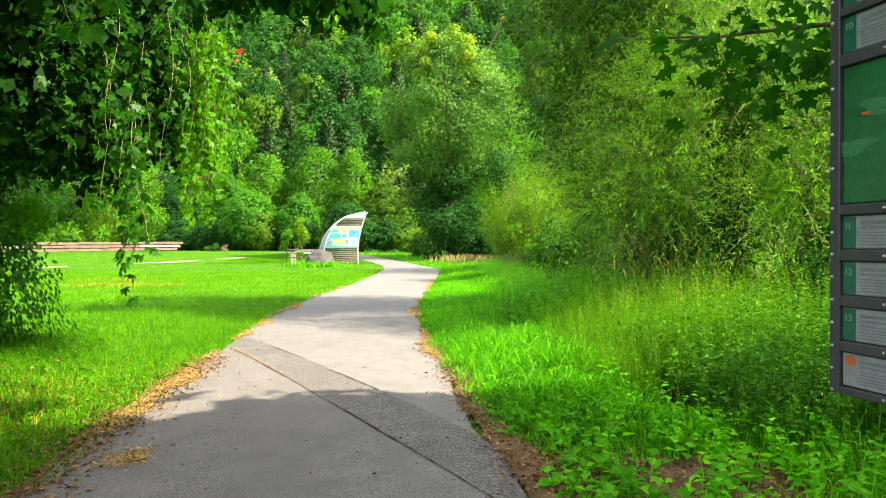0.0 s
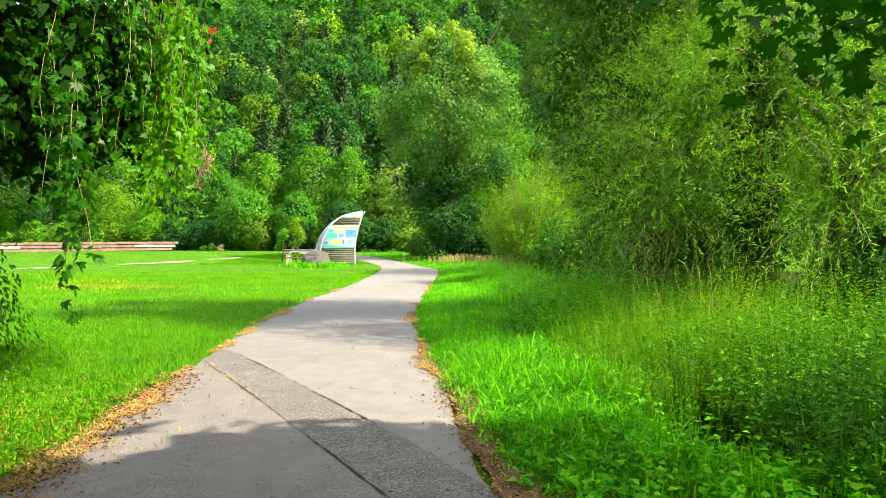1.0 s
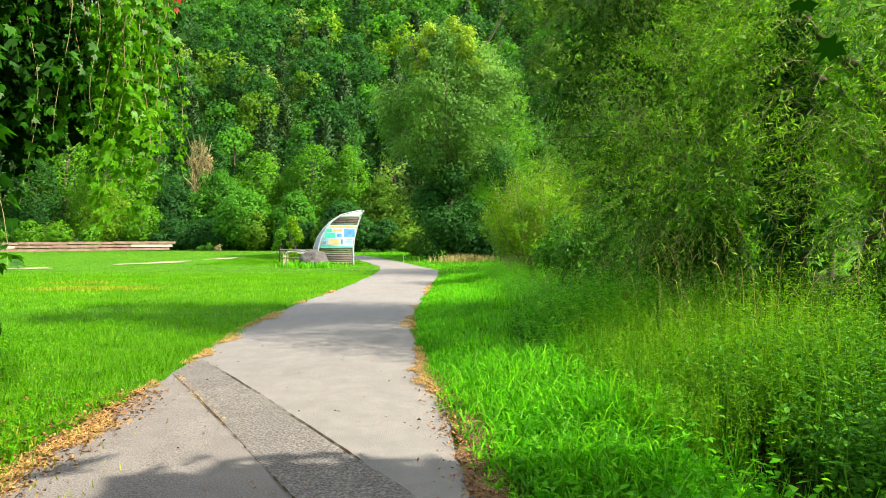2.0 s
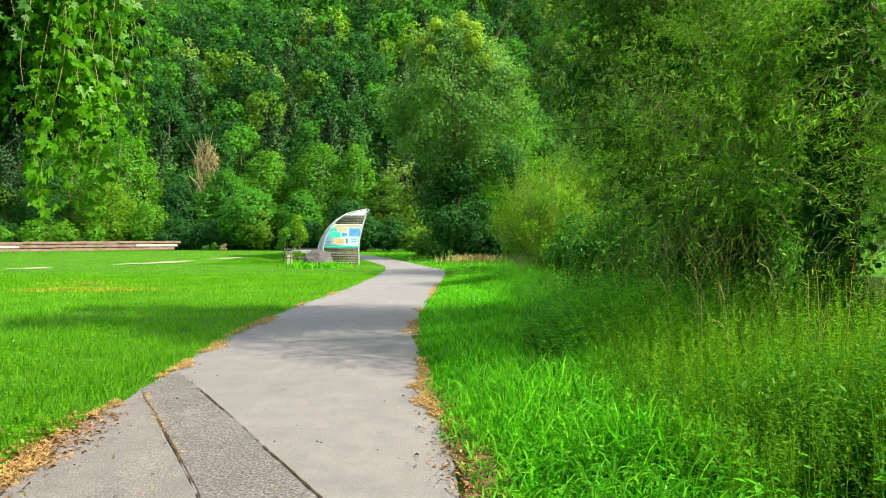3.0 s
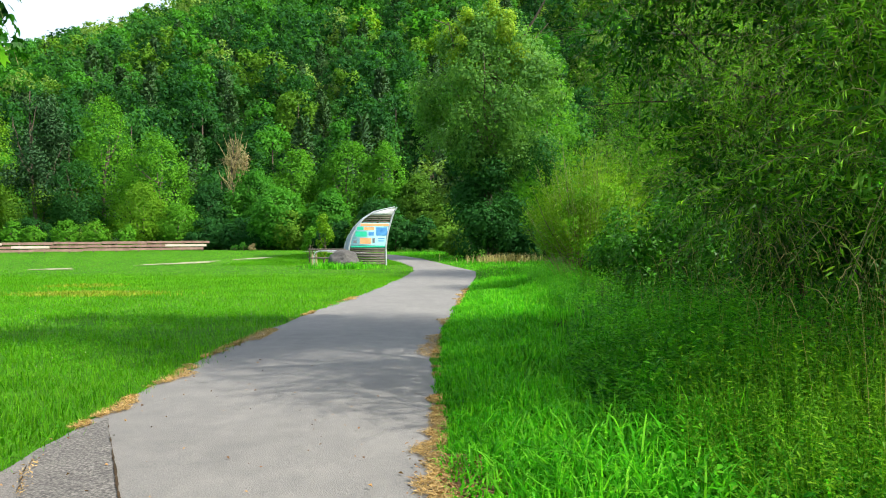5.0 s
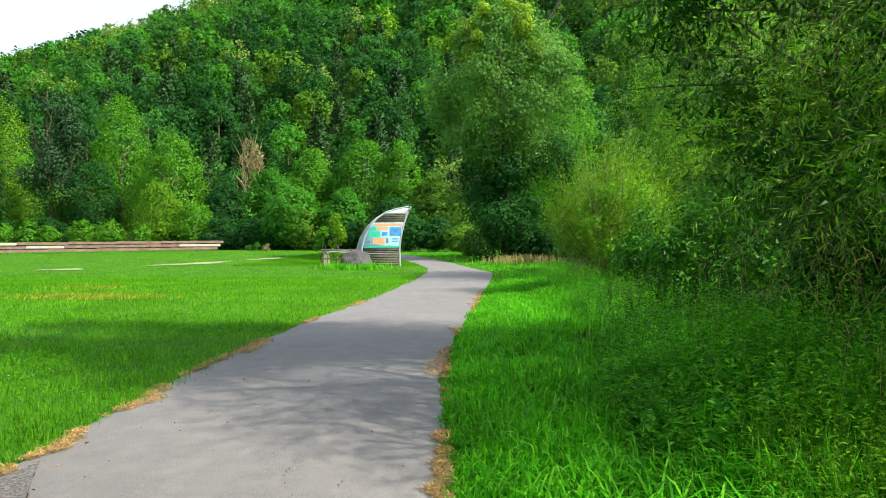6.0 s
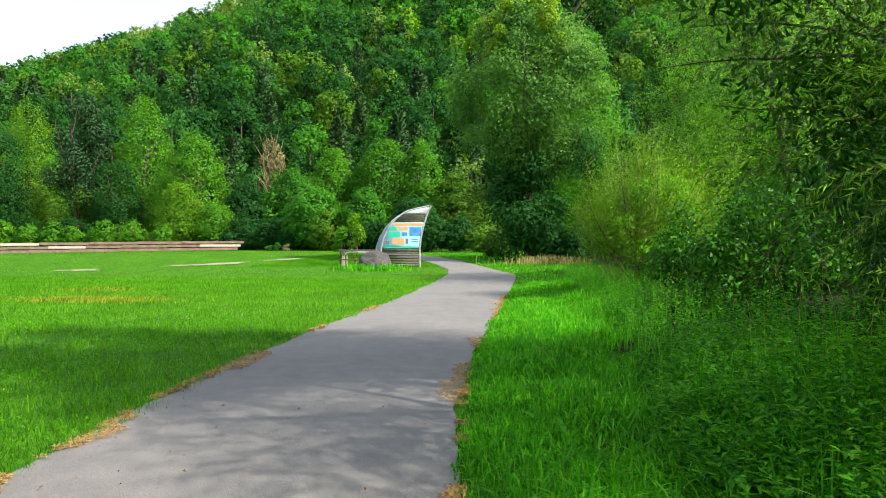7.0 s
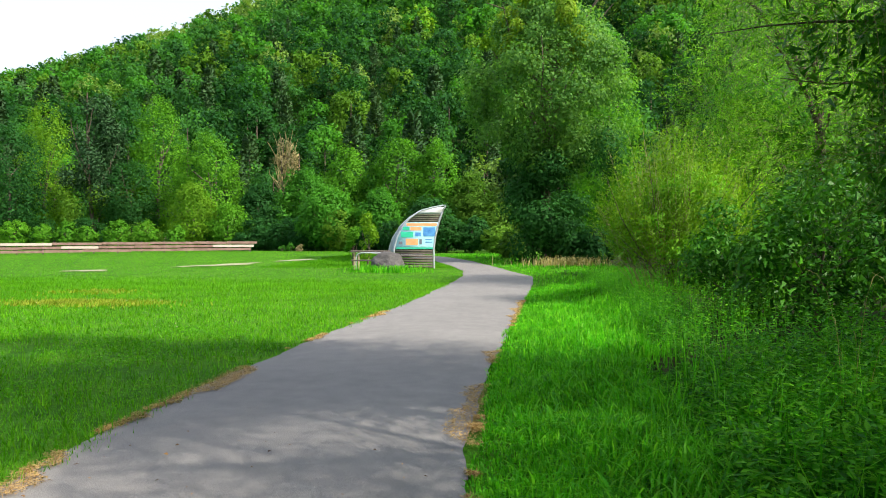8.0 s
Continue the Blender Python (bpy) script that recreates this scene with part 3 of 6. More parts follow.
tagged(put("thatch", mesh_np("thatch", np.stack([X, Y, land(X, Y) + 0.006], -1).reshape(-1, 3), np.stack([I * 14 + J, I * 14 + J + 1, (I + 1) * 14 + J + 1, (I + 1) * 14 + J], -1).reshape(-1, 4), M_UNDERSHADE, True)),
       "shade-dark ground sheet under tall weeds", "soil", kind="structure")


# worn gravel patches on the lawn
def gravel(cx, cy, length, width, turn, seed):
    r = np.random.default_rng(seed)
    a = np.linspace(0, 2 * np.pi, 40, endpoint=False)
    rr = 1 + 0.25 * np.sin(3 * a + r.uniform(0, 6)) + 0.15 * np.sin(7 * a + r.uniform(0, 6))
    u, w = np.cos(a) * rr * length / 2, np.sin(a) * rr * width / 2
    c, s = math.cos(radians(turn)), math.sin(radians(turn))
    x, y = cx + u * c - w * s, cy + u * s + w * c
    v = np.concatenate([np.stack([x, y, land(x, y) + 0.012], 1), [[cx, cy, ground_z(cx, cy) + 0.02]]])
    f = np.stack([np.arange(40), (np.arange(40) + 1) % 40, np.full(40, 40)], 1)
    tagged(put("gravel_patch", mesh_np("gravel_patch", v, f, M_GRAVEL)), "worn pale gravel patch in the lawn", "gravel patch", kind="structure")


GRAVEL = [(-19.5, 46.5, 5.4, 1.7, 58), (-16.8, 52.5, 3.6, 1.4, 60), (-24.0, 40.0, 2.2, 1.5, 20)]
for i, g in enumerate(GRAVEL):
    gravel(*g, 41 + i)


# ---- grass ----
rng = np.random.default_rng(51)
U = rng.uniform


def scatter(n, x0, x1, y0, y1):
    return rng.uniform(x0, x1, n), rng.uniform(y0, y1, n)


def lawn(name, n, x0, x1, y0, y1, height, width, wedge, label):
    x, y = scatter(n, x0, x1, y0, y1)
    keep = (x < edge(EDGE_L, y) + 0.05 + wander(y, 28, 0.13) + rng.normal(0, 0.05, n)) & (x > -wedge * (y + 1.0) - 3.0)
    fade = np.clip(np.minimum((y - y0) / 3.0 + (y0 < 5), (y1 - y) / 5.0 + (y1 > 60)), 0, 1)
    keep &= rng.random(n) < fade
    for gx, gy, gl, gw, gt in GRAVEL:
        c, q = math.cos(radians(gt)), math.sin(radians(gt))
        a, b = (x - gx) * c + (y - gy) * q, -(x - gx) * q + (y - gy) * c
        keep &= (a / gl * 2) ** 2 + (b / gw * 2) ** 2 > rng.uniform(0.25, 1.05, n)
    x, y = x[keep], y[keep]
    p = np.stack([x, y, land(x, y) - 0.02], 1)
    tuft = 0.75 + 0.5 * (np.sin(x * 2.1 + np.sin(y * 1.3) * 2) * np.sin(y * 1.7 + np.sin(x) * 2) * 0.5 + 0.5)
    h = height * rng.uniform(0.5, 1.4, len(x)) * tuft
    v, f = blades_np(rng, p, h, width * rng.uniform(0.6, 1.3, len(x)), 0.5, 1)
    tagged(put(name, mesh_np(name, v, f, M_LAWN)), label, "grass", kind="stuff")


lawn("lawn_grass", 165000, -14, -2.2, 2.5, 16, 0.07, 0.010, 0.85, "short bright green lawn grass")
lawn("lawn_grass", 140000, -30, -3.0, 15, 36, 0.075, 0.020, 0.85, "short bright green lawn grass")
lawn("lawn_grass", 80000, -60, -3.0, 27, 72, 0.045, 0.04, 0.85, "short bright green lawn grass far off")


# looser tufts and clover leaves among the mown grass
n = 15000
x, y = scatter(n, -10, -2.3, 3.0, 17)
tuft = np.sin(x * 3.1 + 1.5 * np.sin(y * 2.3)) * np.sin(y * 2.7 + np.sin(x * 1.9))
keep = (x < edge(EDGE_L, y) - 0.02 + wander(y, 28, 0.13)) & (tuft + rng.normal(0, 0.25, n) > 0.15)
p = np.stack([x[keep], y[keep], land(x[keep], y[keep]) - 0.01], 1)
v, f = blades_np(rng, p, U(0.09, 0.2, len(p)), 0.010, 0.95, 2)
tagged(put("lawn_grass", mesh_np("lawn_grass", v, f, M_LAWN)), "loose longer tufts in the lawn", "grass", kind="stuff")
n = 52000
x, y = scatter(n, -11, -2.3, 3.0, 19)
spread = np.sin(x * 1.7 + 2 * np.sin(y * 1.1)) * np.sin(y * 1.3 + np.sin(x * 1.2))
keep = (x < edge(EDGE_L, y) - 0.05 + wander(y, 28, 0.13)) & (spread + rng.normal(0, 0.3, n) > 0.1)
p = np.stack([x[keep], y[keep], land(x[keep], y[keep]) + U(0.03, 0.09, keep.sum())], 1)
d = sphere_dirs(rng, len(p))
v, f = leaves_np(p, d * np.array([[1, 1, 0.4]]), np.array([[0, 0, 1.0]]) + 0.6 * d[:, ::-1], 0.034, 0.026)
tagged(put("clover", mesh_np("clover", v, f, M_LAWN)), "low clover leaves spread through the lawn", "clover", kind="stuff")


# the taller verge beside the path
def verge_height(d, y):
    return np.interp(d, [0, 0.15, 0.5, 1.2, 2.0, 3.5], [0.05, 0.11, 0.22, 0.36, 0.5, 0.6]) * np.interp(y, [2, 4.8, 6, 14, 18, 26, 40], [0.4, 0.6, 1.0, 0.6, 0.7, 0.7, 0.8])


def verge(n, y0, y1, dmax, width, joints, scale=1.0):
    y = rng.uniform(y0, y1, n)
    d = dmax * rng.random(n) ** 0.9
    far = np.interp(y, [4.4, 6.4, 7.2, 8.8, 10.0, 15.5, 17, 30], [1.5, 1.5, 2.8, 2.8, 1.6, 1.5, 2.2, 2.2]) + (y > 30) * 5 + rng.normal(0, 0.2, n)
    y, d = y[d < far], d[d < far]
    n = len(y)
    x = edge(EDGE_R, y) + d + wander(y, 23, 0.06)
    h = verge_height(d, y) * rng.uniform(0.5, 1.35, n) * scale
    clump = 0.7 + 0.5 * np.sin(x * 3.0 + np.sin(y * 2.0)) * np.sin(y * 2.6)
    p = np.stack([x, y, land(x, y) - 0.02], 1)
    return blades_np(rng, p, h * clump + 0.03, width * rng.uniform(0.6, 1.4, n), 0.75, joints)


v, f = verge(52000, 4.4, 16, 3.0, 0.0125, 2)
tagged(put("verge_grass", mesh_np("verge_grass", v, f, M_TALL)), "tall lush green verge grass beside the path", "grass", kind="stuff")
n = 15000
y, d = rng.uniform(2.3, 5.0, n), rng.uniform(0.25, 3.4, n)
x = edge(EDGE_R, y) + d
keep = ((x - 1.55) / 0.75) ** 2 + ((y - 3.75) / 0.5) ** 2 > rng.uniform(0.4, 1.3, n)
x, y, d = x[keep], y[keep], d[keep]
p = np.stack([x, y, land(x, y) - 0.01], 1)
v, f = blades_np(rng, p, U(0.05, 0.16, len(p)) * np.interp(d, [0.2, 0.8, 2.0], [0.4, 1.0, 1.5]), 0.009, 0.7, 2)
tagged(put("verge_grass", mesh_np("verge_grass", v, f, M_TALL)), "short green grass round the bare soil", "grass", kind="stuff")
v, f = verge(34000, 15, 30, 3.0, 0.016, 2)
tagged(put("verge_grass", mesh_np("verge_grass", v, f, M_TALL)), "bright green verge grass under willows", "grass", kind="stuff")
v, f = verge(17000, 30, 62, 7.0, 0.028, 2, 0.5)
tagged(put("verge_grass", mesh_np("verge_grass", v, f, M_TALL)), "bright green verge grass beside the bend", "grass", kind="stuff")


def arching(n, y0, y1, d0, d1, lo, hi, width):
    """Long blades that rise, bow over and hang at the tip."""
    y = rng.uniform(y0, y1, n)
    d = rng.uniform(d0, d1, n)
    x = edge(EDGE_R, y) + d
    clump = np.sin(x * 2.3 + np.sin(y * 1.9)) * np.sin(y * 2.2 + 0.7 * x)
    keep = (clump + rng.normal(0, 0.6, n) > -0.5) & (d < np.interp(y, [4.4, 6.4, 7.2, 8.8, 10.0, 16], [1.3, 1.3, 2.6, 2.6, 1.8, 1.6]))
    x, y, d = x[keep], y[keep], d[keep]
    n = len(x)
    h = rng.uniform(lo, hi, n) * np.interp(d, [0, 0.3, 0.9, 2.0], [0.25, 0.5, 0.85, 1.1]) * np.interp(y, [4.4, 5.5, 8.5, 10, 14, 18], [0.45, 1.0, 1.0, 0.65, 0.65, 0.7])
    a = rng.uniform(0, 2 * np.pi, n)
    fwd = np.stack([np.cos(a), np.sin(a), np.zeros(n)], 1)
    side = np.stack([-np.sin(a), np.cos(a), np.zeros(n)], 1) * (width * rng.uniform(0.6, 1.4, n))[:, None] / 2
    base = np.stack([x, y, land(x, y) - 0.02], 1)
    reach = rng.uniform(0.35, 1.0, n)
    rows = []
    for u, w in ((0.0, 0.8), (0.4, 1.0), (0.7, 0.85), (0.9, 0.5)):
        c = base + fwd * (h * reach * u ** 2.0)[:, None] + np.array([[0, 0, 1.0]]) * (h * (u - 0.42 * reach * u ** 3))[:, None]
        rows += [c - side * w, c + side * w]
    rows.append(base + fwd * (h * reach * 1.08)[:, None] + np.array([[0, 0, 1.0]]) * (h * (1 - 0.52 * reach))[:, None])
    v = np.stack(rows, 1).reshape(-1, 3)
    q = np.arange(n)[:, None] * 9
    f = np.concatenate([q + np.array([t]) for t in ((0, 1, 3), (0, 3, 2), (2, 3, 5), (2, 5, 4), (4, 5, 7), (4, 7, 6), (6, 7, 8))])
    soft = unit(np.array([[0, 0, 0.9]]) + 0.7 * sphere_dirs(rng, n) + 0.3 * fwd)
    return softened(v, np.repeat(soft, 9, 0)), f


v, f = arching(13000, 4.5, 16.5, 0.05, 2.6, 0.26, 0.58, 0.0125)
tagged(put("verge_grass", mesh_np("verge_grass", v, f, M_TALL)), "long arching grass blades in the verge", "grass", kind="stuff")
v, f = arching(4500, 16, 30, 0.1, 2.2, 0.25, 0.5, 0.014)
tagged(put("verge_grass", mesh_np("verge_grass", v, f, M_TALL)), "long arching grass blades in the verge", "grass", kind="stuff")
n = 450
y, x = U(9.3, 15.0, n), U(1.3, 2.8, n)
p = np.stack([x, y, land(x, y)], 1)
v, f = blades_np(rng, p, U(0.4, 0.85, n), 0.011, 0.6, 2)
tagged(put("verge_grass", mesh_np("verge_grass", v, f, M_TALL)), "long grass rising among the nettles", "grass", kind="stuff")
# grass behind the bend, between the path and the display wall
x, y = scatter(50000, -16, -3, 44, 66)
keep = x < edge(EDGE_L, y) - 0.1
p = np.stack([x[keep], y[keep], land(x[keep], y[keep]) - 0.02], 1)
v, f = blades_np(rng, p, rng.uniform(0.05, 0.13, len(p)), 0.03, 0.4, 1)
tagged(put("lawn_grass", mesh_np("lawn_grass", v, f, M_LAWN)), "longer lawn grass round the bend", "grass", kind="stuff")

# pale dry grass heads before the broad tree
n = 900
x, y = rng.normal(1.7, 1.1, n), rng.normal(46.6, 0.5, n)
p = np.stack([x, y, land(x, y)], 1)
v, f = blades_np(rng, p, U(0.3, 0.75, n), 0.03, 0.4, 2)
tagged(put("dry_grass", mesh_np("dry_grass", v, f, M_STEM)), "pale dry grass heads beside the path bend", "grass", kind="stuff")

# dry worn patches
for cx, cy, sx, sy, m in ((-11.3, 22.9, 1.0, 0.45, 3200), (-13.6, 26.5, 0.7, 0.6, 500), (-4.6, 5.6, 0.9, 0.7, 4200), (-3.6, 4.6, 0.35, 0.5, 1200)):
    x, y = rng.normal(cx, sx, m), rng.normal(cy, sy, m)
    p = np.stack([x, y, land(x, y)], 1)
    v, f = blades_np(rng, p, U(0.04, 0.09, m), 0.012 + 0.001 * cy, 0.6, 1)
    tagged(put("dry_grass", mesh_np("dry_grass", v, f, M_DRY)), "patch of dry yellowed grass in the lawn", "grass", kind="stuff")

# clover heads in the lawn
x, y = scatter(420, -13, -3.6, 10, 24)
keep = (x < edge(EDGE_L, y) - 0.1) & (np.sin(x * 0.9 + 1) * np.sin(y * 0.7) > 0.05)
p = np.stack([x[keep], y[keep], land(x[keep], y[keep]) + 0.09], 1)
d = sphere_dirs(rng, len(p))
v, f = leaves_np(p, d, sphere_dirs(rng, len(p)), 0.016, 0.015)
tagged(put("clover_flowers", mesh_np("clover_flowers", v, f, M_FLOWER)), "small white clover heads in the lawn", "flowers", kind="stuff")


# ---- weeds: stalks with leaves up their length ----
def stalks(n, xf, yf, height, leaf, width, per, lean, droop=0.35):
    """Leafy stalks: returns leaf and stem meshes' arrays."""
    x, y = xf(n), yf(n)
    h = height(x, y) * rng.uniform(0.65, 1.2, n)
    base = np.stack([x, y, land(x, y)], 1)
    tilt = np.stack([rng.normal(0, lean, n), rng.normal(0, lean, n), np.ones(n)], 1)
    tip = base + tilt * h[:, None]
    u = np.tile(np.linspace(0.18, 1.0, per), n)
    k = np.repeat(np.arange(n), per)
    a = rng.uniform(0, 2 * np.pi, len(k))
    out = np.stack([np.cos(a), np.sin(a), rng.normal(0.25, 0.3, len(k)) - droop * (1 - u)], 1)
    p = base[k] * (1 - u[:, None]) + tip[k] * u[:, None]
    ln = leaf * rng.uniform(0.6, 1.3, len(k)) * (1.15 - 0.6 * u)
    lv = leaves_np(p, out, np.tile([[0, 0, 1.0]], (len(k), 1)) + 0.4 * sphere_dirs(rng, len(k)), ln, ln * width)
    sv = blades_np(rng, base, h, 0.012, lean, 1)
    return lv, sv


def weed_patch(label, n, xf, yf, height, leaf, width, per, lean, mat, droop=0.35):
    (lv, lf), (sv, sf) = stalks(n, xf, yf, height, leaf, width, per, lean, droop)
    q = np.concatenate([lf[:, [0, 1, 2]], lf[:, [0, 2, 3]]])
    v, f = join_np([(lv, q), (sv, sf)])
    tagged(put("weeds", mesh_np("weeds", v, f, mat)), label, "weeds", kind="stuff")


U = rng.uniform
weed_patch("yellow-green leafy weeds at the willow's foot", 1100, lambda n: U(1.5, 5.0, n), lambda n: U(6.0, 10.0, n),
           lambda x, y: np.interp(x, [1.2, 2.2, 3.5], [0.45, 0.85, 1.15]), 0.06, 0.3, 34, 0.24, M_WEEDY)
# the nettles under the shrubs share the shade-darkened leaf colour
weed_patch("dark green nettles under the shrubs", 760, lambda n: U(2.0, 4.2, n), lambda n: U(4.3, 7.0, n),
           lambda x, y: np.interp(x, [1.2, 2.0, 3.0], [0.3, 0.62, 0.92]), 0.09, 0.42, 18, 0.22, M_SHADELEAF)
weed_patch("dark green nettles beneath the willow", 1900, lambda n: 1.05 + 2.4 * rng.random(n) ** 1.3, lambda n: U(9.5, 15.5, n),
           lambda x, y: np.interp(x - 0.12 * np.clip(y - 11, 0, 5), [0.9, 1.1, 1.7, 3.0], [0.05, 0.3, 0.6, 1.0]), 0.10, 0.42, 18, 0.2, M_WEED)
weed_patch("mixed green weeds at the bushes' foot", 1100, lambda n: 1.6 + np.abs(rng.normal(0.4, 0.8, n)), lambda n: U(16.0, 34.0, n),
           lambda x, y: np.interp(x, [1.0, 1.8, 3.0], [0.3, 0.6, 1.0]), 0.085, 0.36, 19, 0.14, M_WEED)
weed_patch("fresh green broad-leaved seedlings on bare soil", 230, lambda n: U(0.6, 2.6, n), lambda n: U(3.1, 5.0, n),
           lambda x, y: np.interp(x, [0.6, 1.2, 2.4], [0.10, 0.18, 0.25]), 0.085, 0.85, 7, 0.25, M_TALL, 0.1)
weed_patch("feathery yellow-green herbs in the verge", 1100, lambda n: U(1.3, 3.2, n), lambda n: U(5.6, 9.0, n),
           lambda x, y: np.interp(x, [1.1, 1.8, 2.9], [0.3, 0.6, 1.0]), 0.045, 0.26, 34, 0.2, M_WEEDY, 0.0)
weed_patch("broad-leaved plantain and clover in the verge", 420, lambda n: U(0.4, 1.7, n), lambda n: U(4.6, 9.0, n),
           lambda x, y: np.interp(x, [0.4, 1.0, 1.7], [0.10, 0.25, 0.4]), 0.09, 0.5, 8, 0.25, M_TALL)
weed_patch("low clover and weeds at the lawn's edge", 1600, lambda n: -U(2.8, 7.5, n), lambda n: U(3.0, 8.0, n),
           lambda x, y: np.where(x < edge(EDGE_L, y) - 0.2, 0.11, 0.02), 0.05, 0.6, 6, 0.35, M_LAWN, 0.1)

# flowering grass stems, bent over
n = 130
x, y = U(2.1, 4.2, n), U(7.0, 13.5, n)
h = np.interp(x, [1.6, 3.0], [0.9, 1.45]) * U(0.7, 1.15, n)
base = np.stack([x, y, land(x, y)], 1)
a = U(0, 6.28, n)
chunks = []
for i in range(n):
    d = np.array([math.cos(a[i]), math.sin(a[i]), 0]) * h[i] * U(0.1, 0.45)
    pts = [base[i], base[i] + d * 0.15 + [0, 0, h[i] * 0.5], base[i] + d * 0.42 + [0, 0, h[i] * 0.85], base[i] + d * 0.62 + [0, 0, h[i] * 0.96], base[i] + d * 0.85 + [0, 0, h[i] * 0.99]]
    chunks.append(tube_np(pts, [0.0015, 0.0013, 0.0011, 0.0035, 0.0008], 3))
v, f = join_np(chunks)
tagged(put("seed_grass", mesh_np("seed_grass", v, f, M_STEM)), "dry tan flowering grass stems leaning over", "grass", kind="stuff")


# ---- trees ----
def limb_line(rng, start, end, bow, n=7):
    s, e = np.array(start, float), np.array(end, float)
    u = np.linspace(0, 1, n)[:, None]
    side = rng.normal(size=3) * bow
    return s * (1 - u) + e * u + side * (4 * u * (1 - u)) + rng.normal(0, bow * 0.12, (n, 3)) * (u > 0) * (u < 1)


def tree(name, at, height, trunk_r, limbs, crowns, label, category="tree", group="", seed=1, bark=None, trunk_top=0.75, sides=8):
    """Empty at the base > trunk, limbs, crown parts. limbs: (start share of height, end point). crowns: (part name, arrays, material, label)."""
    r = np.random.default_rng(seed)
    ob = thing(name, at, label, category, group)
    top = np.array([r.normal(0, height * 0.02), r.normal(0, height * 0.02), height * trunk_top])
    line = limb_line(r, (0, 0, -0.1), top, height * 0.012, 9)
    rad = trunk_r * (1.0 - 0.8 * np.linspace(0, 1, 9)) * np.array([1.35, 1.05] + [1] * 7)
    bark = bark or M_BARK
    v, f = tube_np(line, rad, sides)
    put("trunk", mesh_np("trunk", v, f, bark, True), ob)
    for share, end in limbs:
        k = int(share / trunk_top * 8) if share < trunk_top else 8
        k = min(k, 8)
        pts = limb_line(r, line[k], end, height * 0.02, 7)
        v, f = tube_np(pts, trunk_r * 0.45 * np.linspace(1, 0.15, 7), 6)
        put("limb", mesh_np("limb", v, f, bark, True), ob)
    for pname, (v, f), mat, lab in crowns:
        put(pname, mesh_np(pname, v, f, mat), ob, lab)
    return ob


def ring_limbs(rng, n, height, reach, lo=0.3, hi=0.7):
    out = []
    for i in range(n):
        a = 2 * math.pi * i / n + rng.uniform(-0.4, 0.4)
        s = rng.uniform(lo, hi)
        out.append((s, (math.cos(a) * reach * rng.uniform(0.6, 1), math.sin(a) * reach * rng.uniform(0.6, 1), height * min(s + rng.uniform(0.12, 0.3), 0.97))))
    return out


def willow_np(rng, puffs, shoots, per, leaf, width, length=0.9, fall=0.45):
    """Long shoots that spring from the puffs and droop, each set with narrow leaves. Returns leaves and twigs."""
    puffs = np.asarray(puffs, float)
    w = puffs[:, 3] * puffs[:, 5]
    k = rng.choice(len(puffs), shoots, p=w / w.sum())
    d = sphere_dirs(rng, shoots)
    start = puffs[k, :3] + d * puffs[k, 3:] * rng.uniform(0.55, 0.95, shoots)[:, None]
    ln = length * rng.uniform(0.5, 1.3, shoots)
    ax = unit(d + np.array([[0, 0, 0.25]]) + 0.4 * sphere_dirs(rng, shoots))
    u = np.tile(np.linspace(0.08, 1, per), shoots)
    s = np.repeat(np.arange(shoots), per)
    down = np.array([[0, 0, -1.0]])
    p = start[s] + ax[s] * (ln[s] * u)[:, None] + down * (fall * ln[s] * u * u)[:, None]
    tang = unit(ax[s] + down * (2 * fall * u)[:, None])
    side = unit(np.cross(tang, sphere_dirs(rng, len(s))))
    la = unit(tang * 0.75 + side * 0.8)
    nrm = unit(np.cross(la, tang) + np.array([[0, 0, 0.5]]) + 0.3 * sphere_dirs(rng, len(s)))
    size = leaf * rng.uniform(0.65, 1.25, len(s))
    lv, lf = leaves_np(p, la, nrm, size, size * width, 0.08)
    lv = softened(lv, np.repeat(unit(d[s] + np.array([[0, 0, 0.3]]) + 0.8 * sphere_dirs(rng, len(s))), 4, 0)), lf
    e = start + ax * ln[:, None] + down * (fall * ln)[:, None]
    side2 = unit(np.cross(e - start, sphere_dirs(rng, shoots))) * 0.002
    rows = [start + ax * (ln * q)[:, None] + down * (fall * ln * q * q)[:, None] for q in (0.0, 0.35, 0.7, 0.95)]
    tv = np.stack([c + side2 * w * way for c, w in zip(rows, (1.3, 1.0, 0.7, 0.3)) for way in (1, -1)], 1).reshape(-1, 3)
    tf = (np.arange(shoots)[:, None, None] * 8 + np.array([[0, 2, 3, 1], [2, 4, 5, 3], [4, 6, 7, 5]])[None]).reshape(-1, 4)
    return lv, (tv, tf)


# big narrow-leaved willow beside the path
rng = np.random.default_rng(71)
WA = (6.0, 11.0)
pw = puffs_for(rng, 64, (0, 0, 7.2), (3.5, 3.0, 6.6), (0.13, 0.25), 0.25, 0.72)
pw += [(-2.9, -1.6, 2.2, 0.8, 0.9, 0.8), (-2.6, -0.6, 3.4, 1.0, 1.0, 0.9), (-2.9, 0.6, 2.2, 0.8, 1.0, 0.8), 
       (-1.8, -2.2, 3.6, 1.1, 1.0, 1.2), (-1.2, -2.6, 2.0, 1.2, 0.8, 0.9), (0.6, -2.9, 2.6, 1.3, 0.8, 1.2),
       (2.2, -2.8, 3.4, 1.3, 0.9, 1.5), (3.2, -2.2, 2.2, 1.2, 0.9, 1.2), (-1.5, -2.0, 5.4, 1.3, 1.0, 1.3), (1.0, -2.6, 5.2, 1.5, 1.0, 1.5)]
wl = ring_limbs(rng, 9, 10.0, 3.2, 0.1, 0.6)
